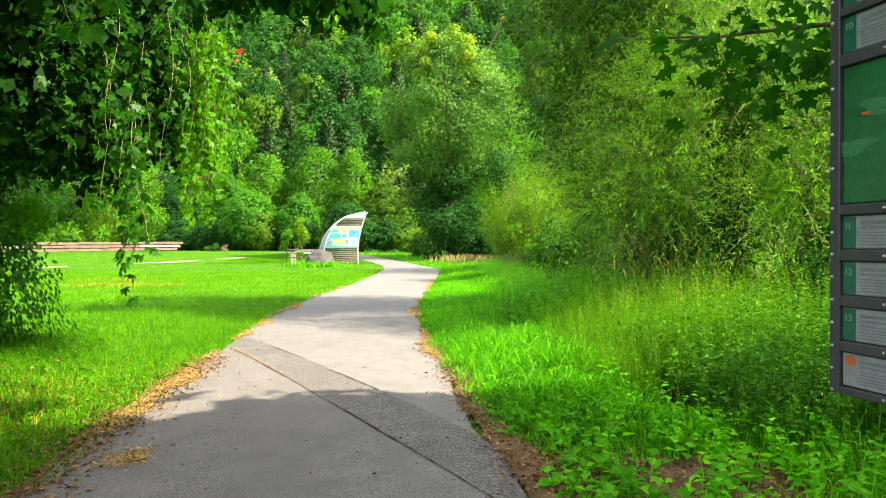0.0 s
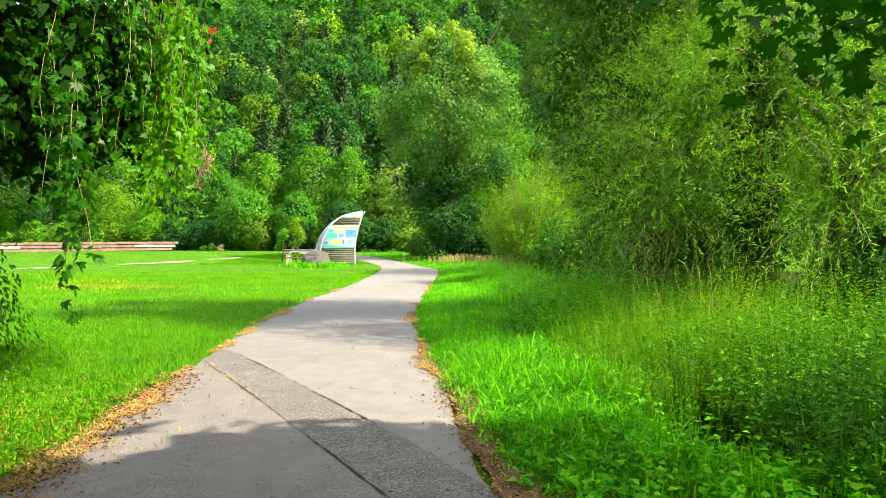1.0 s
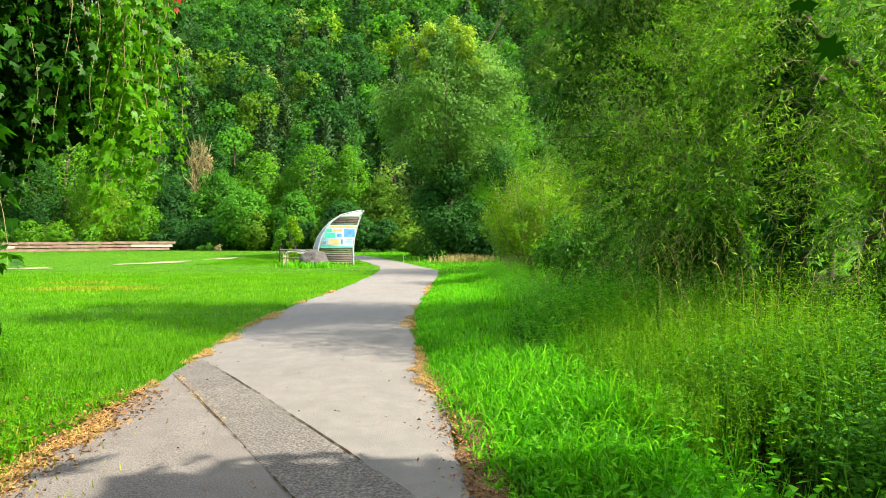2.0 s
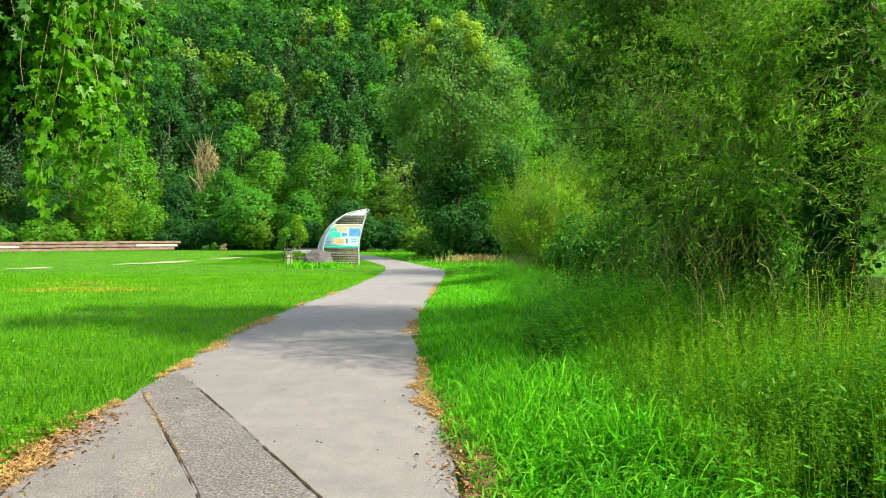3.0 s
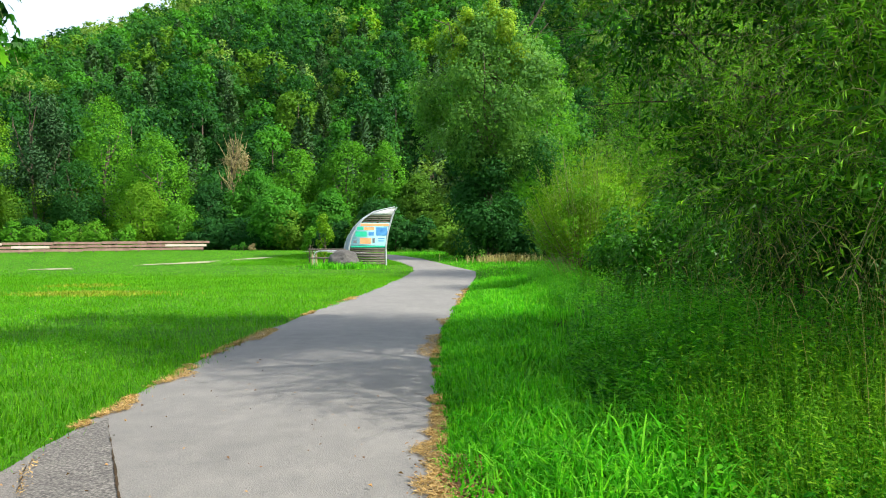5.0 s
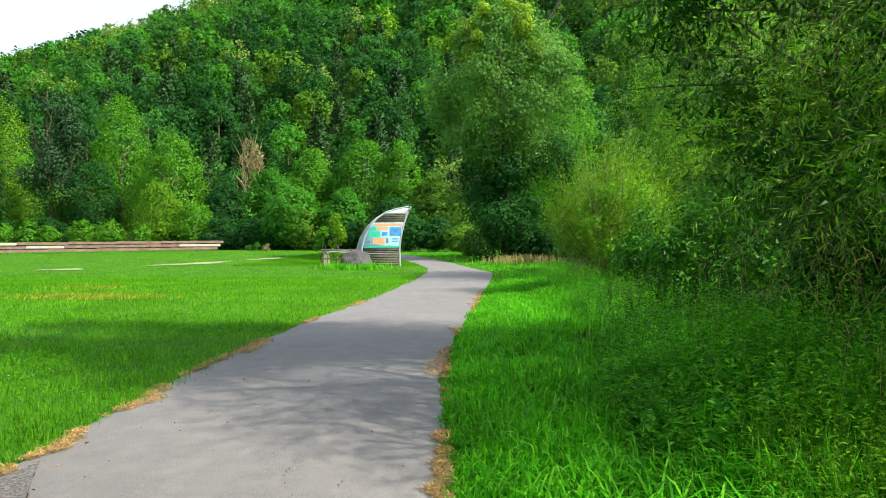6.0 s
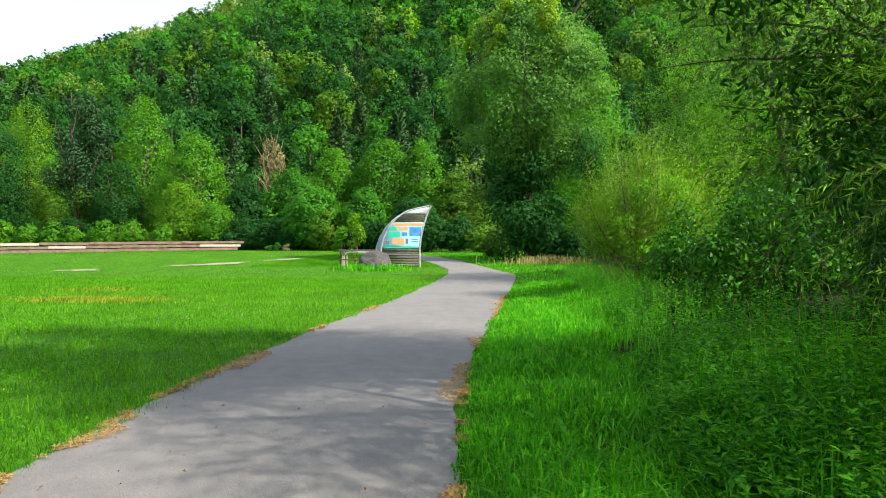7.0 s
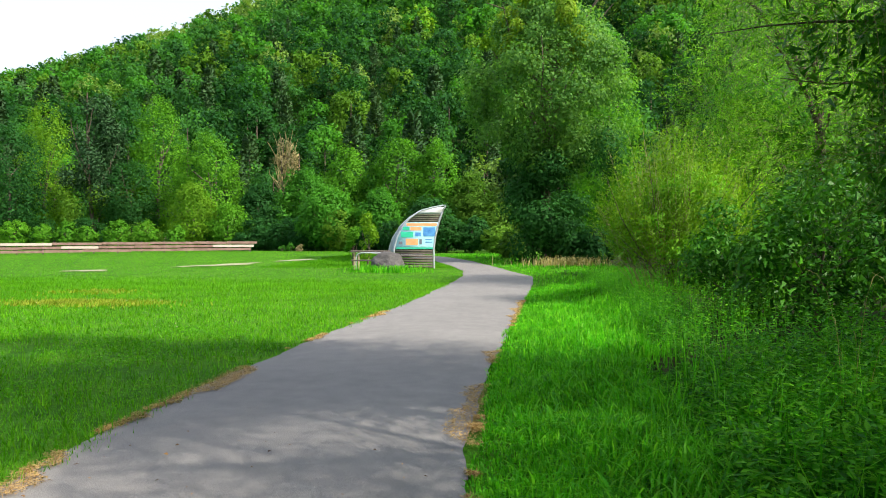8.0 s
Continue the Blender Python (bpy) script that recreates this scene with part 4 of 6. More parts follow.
lw, tw = willow_np(rng, pw, 8600, 20, 0.080, 0.16, 0.72, 0.45)


def opened(v, f, per, line, gap, far, low, high, share):
    """Thin the foliage along the camera's sight line in plan (x = line * y), so a stem shows through."""
    v = np.asarray(v)
    q = v.reshape(-1, per, 3)
    c = q.mean(1) + np.array([WA[0], WA[1], 0])
    drop = (np.abs(c[:, 0] - line * c[:, 1]) < gap * (0.6 + 0.4 * np.sin(c[:, 2] * 2.1))) & (c[:, 1] < far) & (c[:, 2] > low) & (c[:, 2] < high) & (rng.random(len(c)) < share)
    return q[~drop].reshape(-1, 3), drop


soft = lw[0].soft.reshape(-1, 4, 3)
lv, drop = opened(lw[0], lw[1], 4, 0.44, 0.16, 10.5, 1.2, 4.4, 0.5)
lw = softened(lv, soft[~drop].reshape(-1, 3)), np.arange(len(lv)).reshape(-1, 4)
# inner leaves take the dimmer copy, painting shade inside the crown
inner = halved(*crown_np(rng, np.array(pw) * np.array([1, 1, 1, 0.75, 0.75, 0.75]), 17000, 0.16, 0.2, 0.4, 0.5, 0.8, 0.9, 0.7))
soft = inner[0].soft.reshape(-1, 3, 3)
lv, drop = opened(inner[0], inner[1], 3, 0.44, 0.2, 10.5, 1.2, 4.4, 0.6)
inner = softened(lv, soft[~drop].reshape(-1, 3)), np.arange(len(lv)).reshape(-1, 3)
# top foliage above the view, placed so its shadow reaches path and lawn
topw = crown_np(rng, puffs_for(rng, 18, (-1.2, 0.2, 10.2), (3.8, 2.7, 2.6), (0.2, 0.32), 0.2, 0.3), 5200, 0.3, 0.32, 0.4, 0.5, 0.9, 0.9)
tree("willow", (*WA, ground_z(*WA)), 11.5, 0.22, wl, [("inner_foliage", inner, M_WILLOWDIM, "inner foliage coloured darker as shade"), ("crown_top", topw, M_WILLOW, "dense top foliage above view, placed to shade the lawn"), ("crown", lw, M_WILLOW, "narrow yellow-green leaves"), ("twig_mass", tw, M_TWIG, "thin brown shoots")],
     "large bushy willow with narrow yellow-green leaves", "tree", seed=3)
# ivy climbing one of its stems
iv = leaves_np(np.stack([rng.normal(0, 0.15, 3200), rng.normal(0, 0.15, 3200), U(0.6, 4.5, 3200)], 1), sphere_dirs(rng, 3200) + np.array([[0, 0, -0.8]]), sphere_dirs(rng, 3200), 0.11, 0.09)
stem = tube_np(limb_line(rng, (0, 0, 0), (0.2, 0.2, 7.0), 0.1), np.linspace(0.10, 0.03, 7), 7)
ivy = thing("ivy_stem", (4.5, 10.3, 0), "dark stem wrapped in ivy inside the willow", "ivy")
put("trunk", mesh_np("trunk", *stem, M_BARK, True), ivy)
put("ivy_leaves", mesh_np("ivy_leaves", *iv, M_DARKG), ivy)

# willow behind it, leaves coloured darker for shade, with long level branches towards the path
WD = (4.7, 15.0)
pd = [(a, b - (2.2 if c > 4.2 else 1.3 if c > 3 else 1.6), c, *q) for a, b, c, *q in [(-2.6, -0.6, 4.0, 0.8, 0.8, 0.6), (-2.2, -0.3, 5.0, 0.9, 0.9, 0.8), (-1.6, -0.8, 5.8, 1.0, 1.0, 0.9), (-2.4, 0.2, 6.2, 0.9, 0.9, 0.8), (-1.4, -0.4, 4.4, 1.0, 1.0, 0.8), (-1.4, 0.0, 7.2, 1.1, 1.1, 1.0), (-0.4, -0.6, 6.4, 1.2, 1.1, 1.0),
      (-0.4, 0.0, 8.2, 1.2, 1.2, 1.0), (0.6, 0.0, 5.2, 1.3, 1.2, 1.2), (-0.2, -0.8, 3.6, 1.1, 1.0, 0.9), (-1.6, 0.5, 3.3, 0.9, 0.9, 0.6), (0.8, 0.4, 7.4, 1.3, 1.3, 1.2), (-1.2, 0.6, 2.4, 0.9, 1.0, 0.8), (0.2, 0.4, 2.4, 1.1, 1.0, 1.0), (1.4, 0.0, 4.0, 1.2, 1.2, 1.2)]]
lw, tw = willow_np(rng, pd, 4700, 20, 0.080, 0.17, 0.85, 0.4)
# inner leaves take the darkest copy, painting shade inside the crown
inner = halved(*crown_np(rng, np.array(pd) * np.array([1, 1, 1, 0.9, 0.9, 0.9]), 20000, 0.17, 0.26, 0.4, 0.5, 0.8, 0.9, 0.7))
level = [(0.40, (-3.15, -0.7, 3.4)), (0.41, (-2.9, -1.0, 3.75)), (0.3, (-2.5, -0.6, 3.0)), (0.5, (-3.0, -0.5, 4.6)), (0.45, (-2.6, -0.8, 5.6)), (0.2, (-1.8, -1.2, 2.4)), (0.35, (-1.2, -1.6, 4.9))]
tree("willow", (*WD, ground_z(*WD)), 9.5, 0.06, level, [("inner_foliage", inner, M_SHADELEAF, "inner foliage coloured darker as shade"), ("crown", lw, M_WILLOWDIM, "narrow green leaves"), ("twig_mass", tw, M_TWIG, "thin brown shoots")],
     "willow in shade-darkened green with long level dark branches", "tree", seed=12)

# tall willow farther along and the pale willow bush before it
WC = (9.2, 31.5)
pc = puffs_for(rng, 64, (0, 0, 7.4), (4.6, 4.2, 6.2), (0.15, 0.27), 0.35, 0.6)
pc += [(-3.2, -1.8, 3.6, 1.4, 1.3, 1.6), (-3.4, -0.8, 6.0, 1.5, 1.4, 1.6), (-1.5, -3.4, 4.5, 1.5, 1.2, 1.6), (-2.4, -2.4, 8.4, 1.6, 1.4, 1.6)]
lw, tw = willow_np(rng, pc, 5200, 13, 0.17, 0.19, 1.2, 0.4)
lw = halved(*lw)
tree("willow", (*WC, ground_z(*WC)), 14.0, 0.28, ring_limbs(rng, 9, 14.0, 4.0, 0.1, 0.7), [("crown", lw, M_WILLOW, "narrow light green leaves"), ("twig_mass", tw, M_TWIG, "thin brown shoots")],
     "tall willow with drooping green shoots", "tree", seed=4)
WB = (3.3, 24.6)
pb = puffs_for(rng, 22, (0, 0, 1.7), (1.9, 1.8, 1.7), (0.2, 0.36), 0.2, 0.4)
sn, sp = 980, 24
a, rr = rng.uniform(0, 6.28, sn), 1.75 * np.sqrt(rng.random(sn))
foot = np.stack([np.cos(a) * rr * 0.55, np.sin(a) * rr * 0.55, 0.3 + 0.5 * rng.random(sn)], 1)
tall = np.sqrt(np.clip(1.12 - (rr / 1.9) ** 2, 0.1, 1)) * rng.uniform(2.4, 4.1, sn)
tip = np.stack([np.cos(a) * rr * 1.15, np.sin(a) * rr * 1.15, 0.4 + tall], 1) + rng.normal(0, 0.15, (sn, 3))
u = np.tile(np.linspace(0.3, 1.0, sp), sn)
k = np.repeat(np.arange(sn), sp)
d = sphere_dirs(rng, len(k))
p = foot[k] * (1 - u[:, None]) + tip[k] * u[:, None] + d * 0.05
ln = 0.115 * rng.uniform(0.6, 1.3, len(k))
lw = leaves_np(p, unit(tip - foot)[k] * 0.8 + d, sphere_dirs(rng, len(k)) + np.array([[0, 0, 0.5]]), ln, ln * 0.22)
lw = softened(lw[0], np.repeat(unit(np.stack([np.cos(a), np.sin(a), np.full(sn, 0.5)], 1)[k] + 0.8 * d), 4, 0)), lw[1]
tw = join_np([tube_np([foot[i], (foot[i] + tip[i]) / 2 + [0, 0, 0.1], tip[i]], [0.009, 0.006, 0.002], 3) for i in range(0, sn, 8)])
inner = halved(*crown_np(rng, np.array(pb) * np.array([1, 1, 1, 0.9, 0.9, 0.9]), 7000, 0.16, 0.3, -0.3, 0.5, 0.8, 0.9, 0.7))
tree("willow_bush", (*WB, ground_z(*WB)), 4.0, 0.05, ring_limbs(rng, 14, 4.0, 1.9, 0.08, 0.2) + [(0.1, (a * 0.9 - 1.8, -1.6 - 0.2 * (a % 2), 3.0 + 0.25 * (a % 3))) for a in range(5)], [("inner_foliage", inner, M_WILLOW, "dense inner foliage coloured darker as shade"), ("crown", lw, M_WILLOWL, "pale yellow-green leaves"), ("twig_mass", tw, M_TWIG, "upright brown shoots")],
     "pale yellow-green willow bush of upright shoots", "bush", seed=5, trunk_top=0.3)


def shrub(name, x, y, rx, ry, h, n, leaf, width, mat, label, seed, npuff=12, z0=0.5, droop=0.3, category="bush", group=""):
    r = np.random.default_rng(seed)
    pf = puffs_for(r, npuff, (0, 0, h * 0.52), (rx, ry, h * 0.5), (0.3, 0.48), 0.3, 0.5)
    return tree(name, (x, y, ground_z(x, y)), h, 0.03 + h * 0.008, ring_limbs(r, 6, h, rx * 0.7, 0.1, 0.4), [("crown", halved(*crown_np(r, pf, n, leaf, width * 1.15, droop, rough=0.5)), mat, "")], label, category, group, seed, trunk_top=0.5, sides=6)


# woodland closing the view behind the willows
for i, (x, y, rx, ry, h, mat) in enumerate([(10.8, 7.0, 2.2, 2.2, 3.0, M_WEED), (8.9, 10.2, 1.6, 1.6, 2.6, M_SHADELEAF), (7.2, 7.4, 1.5, 1.3, 2.2, M_DARKG), (5.4, 9.3, 1.2, 1.0, 1.9, M_DARKG), (4.6, 7.6, 0.9, 0.8, 1.35, M_DARKG), (6.2, 8.4, 1.4, 1.2, 2.2, M_SHADELEAF), (10.5, 13.5, 2.0, 2.0, 3.4, M_SHADELEAF), (12.0, 17.5, 3.2, 3.2, 10.5, M_SHADELEAF), (15.5, 12.0, 3.5, 3.5, 11.0, M_DARKG), (15.0, 27.0, 3.6, 3.6, 12.0, M_MIDG),
                                            (7.4, 3.0, 2.2, 2.2, 3.2, M_WEED), (6.2, 16.6, 1.8, 1.8, 3.0, M_WEED), (5.6, 20.6, 1.9, 1.9, 3.6, M_SHADELEAF), (9.5, 21.0, 2.4, 2.4, 6.5, M_MIDG),
                                            (5.0, 14.8, 1.4, 1.3, 2.5, M_SHADELEAF), (4.1, 18.4, 1.5, 1.5, 2.9, M_SHADELEAF), (3.9, 21.2, 1.4, 1.4, 2.4, M_SHADELEAF), (5.6, 13.6, 1.5, 1.5, 2.6, M_SHADELEAF), (7.0, 18.8, 2.0, 2.0, 4.4, M_SHADELEAF),
                                            (5.6, 32.0, 2.4, 2.4, 5.0, M_WILLOWL), (9.0, 36.0, 3.0, 3.0, 9.0, M_MIDG), (12.0, 44.0, 4.2, 4.2, 13.0, M_BRIGHT), (16.0, 34.0, 4.5, 4.5, 14.0, M_DARKG)]):
    shrub("tree" if h > 5.5 else "bush", x, y, rx, ry, h, int((2200 + 450 * h) * (1.9 if h < 5.5 else 1.2)), 0.115 if h < 5.5 else 0.2 if h < 8 else 0.28, 0.42, mat,
          "dense green broadleaf tree behind the willows" if h > 5.5 else "dense low green bush under the willows", 100 + i, 14, category="tree" if h > 5.5 else "bush")

# the broad dark tree beyond the bend
rng = np.random.default_rng(81)
TC = (0.9, 50.5)
pt = puffs_for(rng, 95, (-0.3, 0, 11.6), (6.6, 5.6, 6.3), (0.13, 0.25), 0.3, 0.6)
pl = puffs_for(rng, 16, (-0.2, -0.4, 4.2), (2.7, 2.7, 4.2), (0.28, 0.42), 0.0, 0.5) + [(2.6, -1.0, 1.2, 1.3, 1.2, 1.2), (3.2, -0.6, 7.0, 1.4, 1.4, 1.6), (-1.6, -1.2, 1.3, 1.2, 1.0, 1.3), (1.2, -1.6, 1.2, 1.3, 1.0, 1.2), (0, -2.0, 2.6, 1.5, 1.0, 1.6)]
pt += [(-0.6, 0, 9.0, 2.6, 2.6, 2.6), (-0.6, 0, 12.5, 3.2, 3.2, 3.0), (-0.4, -0.6, 15.0, 2.4, 2.4, 2.2)]
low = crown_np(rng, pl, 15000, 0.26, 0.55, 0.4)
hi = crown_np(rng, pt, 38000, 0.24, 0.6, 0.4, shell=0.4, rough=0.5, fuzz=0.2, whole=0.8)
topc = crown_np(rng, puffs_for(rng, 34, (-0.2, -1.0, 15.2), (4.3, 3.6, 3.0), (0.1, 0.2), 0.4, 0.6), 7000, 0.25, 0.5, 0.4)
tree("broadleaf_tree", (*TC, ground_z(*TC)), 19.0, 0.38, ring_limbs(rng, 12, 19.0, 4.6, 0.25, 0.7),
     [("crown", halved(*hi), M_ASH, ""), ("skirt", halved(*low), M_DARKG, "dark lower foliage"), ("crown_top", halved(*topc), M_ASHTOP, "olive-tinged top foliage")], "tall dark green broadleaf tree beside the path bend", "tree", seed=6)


# ---- belt of trees behind the lawn ----
CX, CY, CYAW = -0.02, 7.99, radians(8.23)


def spot(px, depth):
    """Plan place at a depth, in line with a pixel column of the camera's view."""
    s = (px - 784) / 1156.0
    return CX + depth * (s * math.cos(CYAW) - math.sin(CYAW)), CY + depth * (math.cos(CYAW) + s * math.sin(CYAW))


def belt_tree(px, top, wide, depth, mat, label, seed, leaf=0.5, n=4200, taper=0.35, name="tree", low=0.12, npuff=80, width=0.6, category="tree", puff=(0.12, 0.22)):
    x, y = spot(px, depth)
    z = ground_z(x, y)
    # height and width fitted to pixel sizes in the camera's view
    h = (434 - top) / 1156.0 * depth + 1.46 - z
    rx = wide / 2 / 1156.0 * depth
    r = np.random.default_rng(seed)
    pf = puffs_for(r, npuff, (0, 0, h * (0.5 + low / 2)), (rx, rx, h * (0.5 - low / 2)), puff, taper, 0.72)
    pf = [(a, b, c, min(p, rx * 0.4), min(q, rx * 0.4), min(s, rx * 0.4)) for a, b, c, p, q, s in pf]
    core = [(0, 0, h * (0.5 + low / 2), rx * 0.72, rx * 0.72, h * (0.5 - low / 2) * 0.8), (0, 0, h * 0.3, rx * 0.7, rx * 0.7, h * 0.26)]
    outer = crown_np(r, pf, int(n * 0.95), leaf, width * 1.1, shell=0.45, rough=0.5, fuzz=0.25, whole=1.3)
    filler = crown_np(r, core, int(n * 0.25), leaf * 1.45, width * 1.2, shell=0.3, rough=0.5, whole=0.8)
    return tree(name, (x, y, z), h, 0.04 + h * 0.011, ring_limbs(r, 4, h, rx * 0.6, 0.25, 0.6), [("crown", halved(*join_np([outer, filler])), mat, "")], label, category, "", seed, sides=6, trunk_top=0.62)


belt = [
    (18, 205, 150, 80, M_DARKG, "large dark blue-green tree behind the fence"), (84, 163, 120, 98, M_YELLOWG, "tall yellow-green tree at the wood's edge"),
    (280, 148, 125, 92, M_BRIGHT, "tall light green poplar-like tree"), (372, 222, 150, 86, M_BRIGHT, "broad bright green tree behind the fence"),
    (-60, 190, 150, 90, M_MIDG, "mid-green broadleaf tree behind the fence"), (-180, 200, 180, 85, M_BRIGHT, "bright green broadleaf tree behind the fence"), (-300, 210, 180, 85, M_MIDG, "mid-green broadleaf tree behind the fence"),
    (545, 290, 95, 84, M_MIDG, "slim mid-green tree at the wood edge"), (612, 250, 110, 76, M_BRIGHT, "bright green leafy tree behind the lawn"), (580, 322, 130, 70, M_MIDG, "dense mid-green bush behind the lawn"),
    (705, 232, 140, 74, M_BRIGHT, "round bright green tree behind the display wall"), (775, 238, 105, 72, M_BRIGHT, "pale green willow behind the display wall"),
    (835, 300, 110, 70, M_OLIVE, "olive-green bush by the path bend"), (670, 330, 100, 68, M_MIDG, "mid-green bush behind the display wall"), (760, 345, 110, 62, M_DARKG, "dark bush in the shade of the bend"),
    (1075, 45, 150, 64, M_BRIGHT, "tall light green tree behind the broad one"), (880, 360, 90, 66, M_OLIVE, "olive undergrowth by the path bend"), (460, 318, 95, 82, M_DARKG, "dark green tree in the wood's shade"),
    (230, 270, 120, 88, M_DARKG, "dark green tree in the wood's shade"), (640, 300, 90, 80, M_DARKG, "dark green tree in the wood's shade"),
]
for i, (px, top, wide, depth, mat, label) in enumerate(belt):
    belt_tree(px, top, wide, depth, mat, label, 200 + i, 0.25, 13000, low=0.02)
belt_tree(340, 316, 95, 76, M_YELLOWG, "yellow-green bush behind the fence", 231, 0.2, 8500, 0.3, "bush", 0.02, category="bush")
belt_tree(402, 355, 100, 77, M_BRIGHT, "bright green bush behind the fence end", 232, 0.22, 7000, 0.2, "bush", 0.02, category="bush")
for i, (px, top, wide) in enumerate([(25, 386, 60), (75, 392, 40), (118, 390, 45), (155, 396, 40), (208, 388, 55), (258, 384, 50), (-30, 386, 60), (-90, 384, 70), (470, 402, 70), (435, 408, 50), (310, 396, 40)]):
    belt_tree(px, top, wide, 71 if px < 430 else 74, M_BRIGHT if px < 430 else M_DARKG, "small round green shrub behind the fence", 240 + i, 0.2, 3000, 0.15, "shrub", 0.0, 22, category="shrub")


for i, (px, top, wide, depth) in enumerate([(500, 392, 70, 73), (545, 385, 70, 70), (600, 372, 80, 68), (655, 398, 60, 66), (690, 388, 70, 64), (735, 380, 80, 62), (790, 372, 80, 60), (835, 380, 70, 60), (880, 398, 60, 58), (1000, 380, 90, 47), (1050, 400, 80, 40), (905, 405, 50, 47), (455, 385, 80, 76), (520, 378, 90, 76), (570, 392, 70, 72), (625, 388, 80, 72), (350, 400, 90, 78), (250, 392, 90, 80), (150, 385, 110, 82), (50, 380, 110, 82)]):
    belt_tree(px, top, wide, depth, (M_DARKG, M_DARKG, M_OLIVE)[i % 3], "dense green undergrowth bush at the wood's edge", 260 + i, 0.2, 4200, 0.1, "bush", 0.0, 24, category="bush")


# the pine with its browned lower boughs, and the half-dead tree
def conifer_np(rng, h, r0, tiers, per, leaf, width, base=0.12):
    u = np.repeat(np.linspace(base, 0.99, tiers), per)
    n = len(u)
    a = rng.uniform(0, 6.283, n)
    b = np.repeat(rng.uniform(0, 6.283, tiers), per)
    lobes = 0.72 + 0.28 * np.cos(a * 5 + b)
    rad = r0 * (1 - u) ** 0.75 * lobes * rng.uniform(0.35, 1.05, n) + 0.05
    p = np.stack([np.cos(a) * rad, np.sin(a) * rad, u * h - 0.12 * rad + rng.normal(0, h * 0.008, n)], 1)
    ax = np.stack([np.cos(a), np.sin(a), rng.normal(0.1, 0.4, n)], 1) + 0.5 * sphere_dirs(rng, n)
    ln = leaf * rng.uniform(0.6, 1.3, n)
    v, f = leaves_np(p, ax, sphere_dirs(rng, n) + np.array([[0, 0, 1.0]]), ln, ln * width)
    soft = unit(np.stack([np.cos(a), np.sin(a), np.full(n, 0.5)], 1) + 0.6 * sphere_dirs(rng, n))
    return softened(v, np.repeat(soft, 4, 0)), f


rng = np.random.default_rng(91)
x, y = spot(170, 88)
z = ground_z(x, y)
hp = (434 - 142) / 1156 * 88 + 1.46 - z
pp = puffs_for(rng, 30, (0, 0, hp * 0.58), (5.2, 5.2, hp * 0.42), (0.26, 0.4), 0.5, 0.4)
lowp = puffs_for(rng, 12, (0, 0, hp * 0.26), (5.0, 5.0, hp * 0.16), (0.3, 0.4), 0.0, 0.5)
tree("pine", (x, y, z), hp, 0.3, ring_limbs(rng, 10, hp, 4.0, 0.2, 0.8), [("crown", crown_np(rng, pp, 9000, 0.5, 0.34), M_PINE, "dark blue-green needles"), ("skirt", crown_np(rng, lowp, 2600, 0.45, 0.28), M_OLIVE, "browned lower boughs")],
     "dark pine with browned lower boughs", "tree", seed=8, trunk_top=0.92)
x, y = spot(505, 84)
z = ground_z(x, y)
hd = (434 - 226) / 1156 * 84 + 1.46 - z
chunks = []
for i in range(60):
    a = rng.uniform(0, 6.28)
    s = np.array([rng.normal(0, 0.5), rng.normal(0, 0.5), hd * rng.uniform(0.45, 0.8)])
    e = s + np.array([math.cos(a) * rng.uniform(0.4, 1.6), math.sin(a) * rng.uniform(0.4, 1.6), rng.uniform(1.5, 4.0)])
    e[2] = min(e[2], hd)
    chunks.append(tube_np(limb_line(rng, s, e, 0.15, 4), [0.06, 0.045, 0.03, 0.012], 4))
dl = crown_np(rng, puffs_for(rng, 10, (0, 0, hd * 0.76), (1.6, 1.6, hd * 0.2), (0.3, 0.5), 0.2), 1500, 0.4, 0.12, -0.8)
tree("half_dead_tree", (x, y, z), hd, 0.22, ring_limbs(rng, 6, hd, 1.4, 0.4, 0.8), [("bare_crown", join_np(chunks), M_DEAD, "bare grey-brown twigs"), ("dry_foliage", dl, M_DEAD, "dry tan shoots"),
     ("crown", crown_np(rng, puffs_for(rng, 16, (0, 0, hd * 0.36), (2.9, 2.9, hd * 0.36), (0.3, 0.45), 0.3), 4200, 0.42, 0.5), M_MIDG, "living lower foliage")], "half-dead tree with bare grey top twigs", "tree", seed=9, trunk_top=0.9)

# ---- the wooded hill: near rows as trees, the rest as one far wood ----
rng = np.random.default_rng(101)
protos = []
for i, (mat, taper, kind) in enumerate([(M_HILL, 0.3, 0), (M_MIDG, 0.35, 0), (M_DARKG, 0.3, 0), (M_YELLOWG, 0.3, 0), (M_OLIVE, 0.3, 0), (M_PINE, 0.8, 1), (M_DARKG, 0.4, 0), (M_HAZEPALE, 0.45, 0)]):
    h = 13.0
    if kind:
        cr = conifer_np(rng, h, 3.4, 28, 80, 0.9, 0.35)
    else:
        pf = puffs_for(rng, 46, (0, 0, h * 0.53), (5.8, 5.8, h * 0.47), (0.14, 0.26), taper, 0.65)
        cr = crown_np(rng, pf, 2300, 0.58, 0.75, shell=0.3, rough=0.35, fuzz=0.18, whole=1.4)
    protos.append((tube_np([(0, 0, -1.5), (0, 0, h * 0.8)], [0.25, 0.06], 5), cr, mat, "dark conifer on the wooded hillside" if kind else "broadleaf tree on the wooded hillside"))


near_mesh = [(mesh_np("trunk", *t, M_BARK), mesh_np("crown", *halved(*c), m), lab) for t, c, m, lab in protos]
weights = np.array([0.28, 0.20, 0.14, 0.02, 0.14, 0.1, 0.04, 0.08])
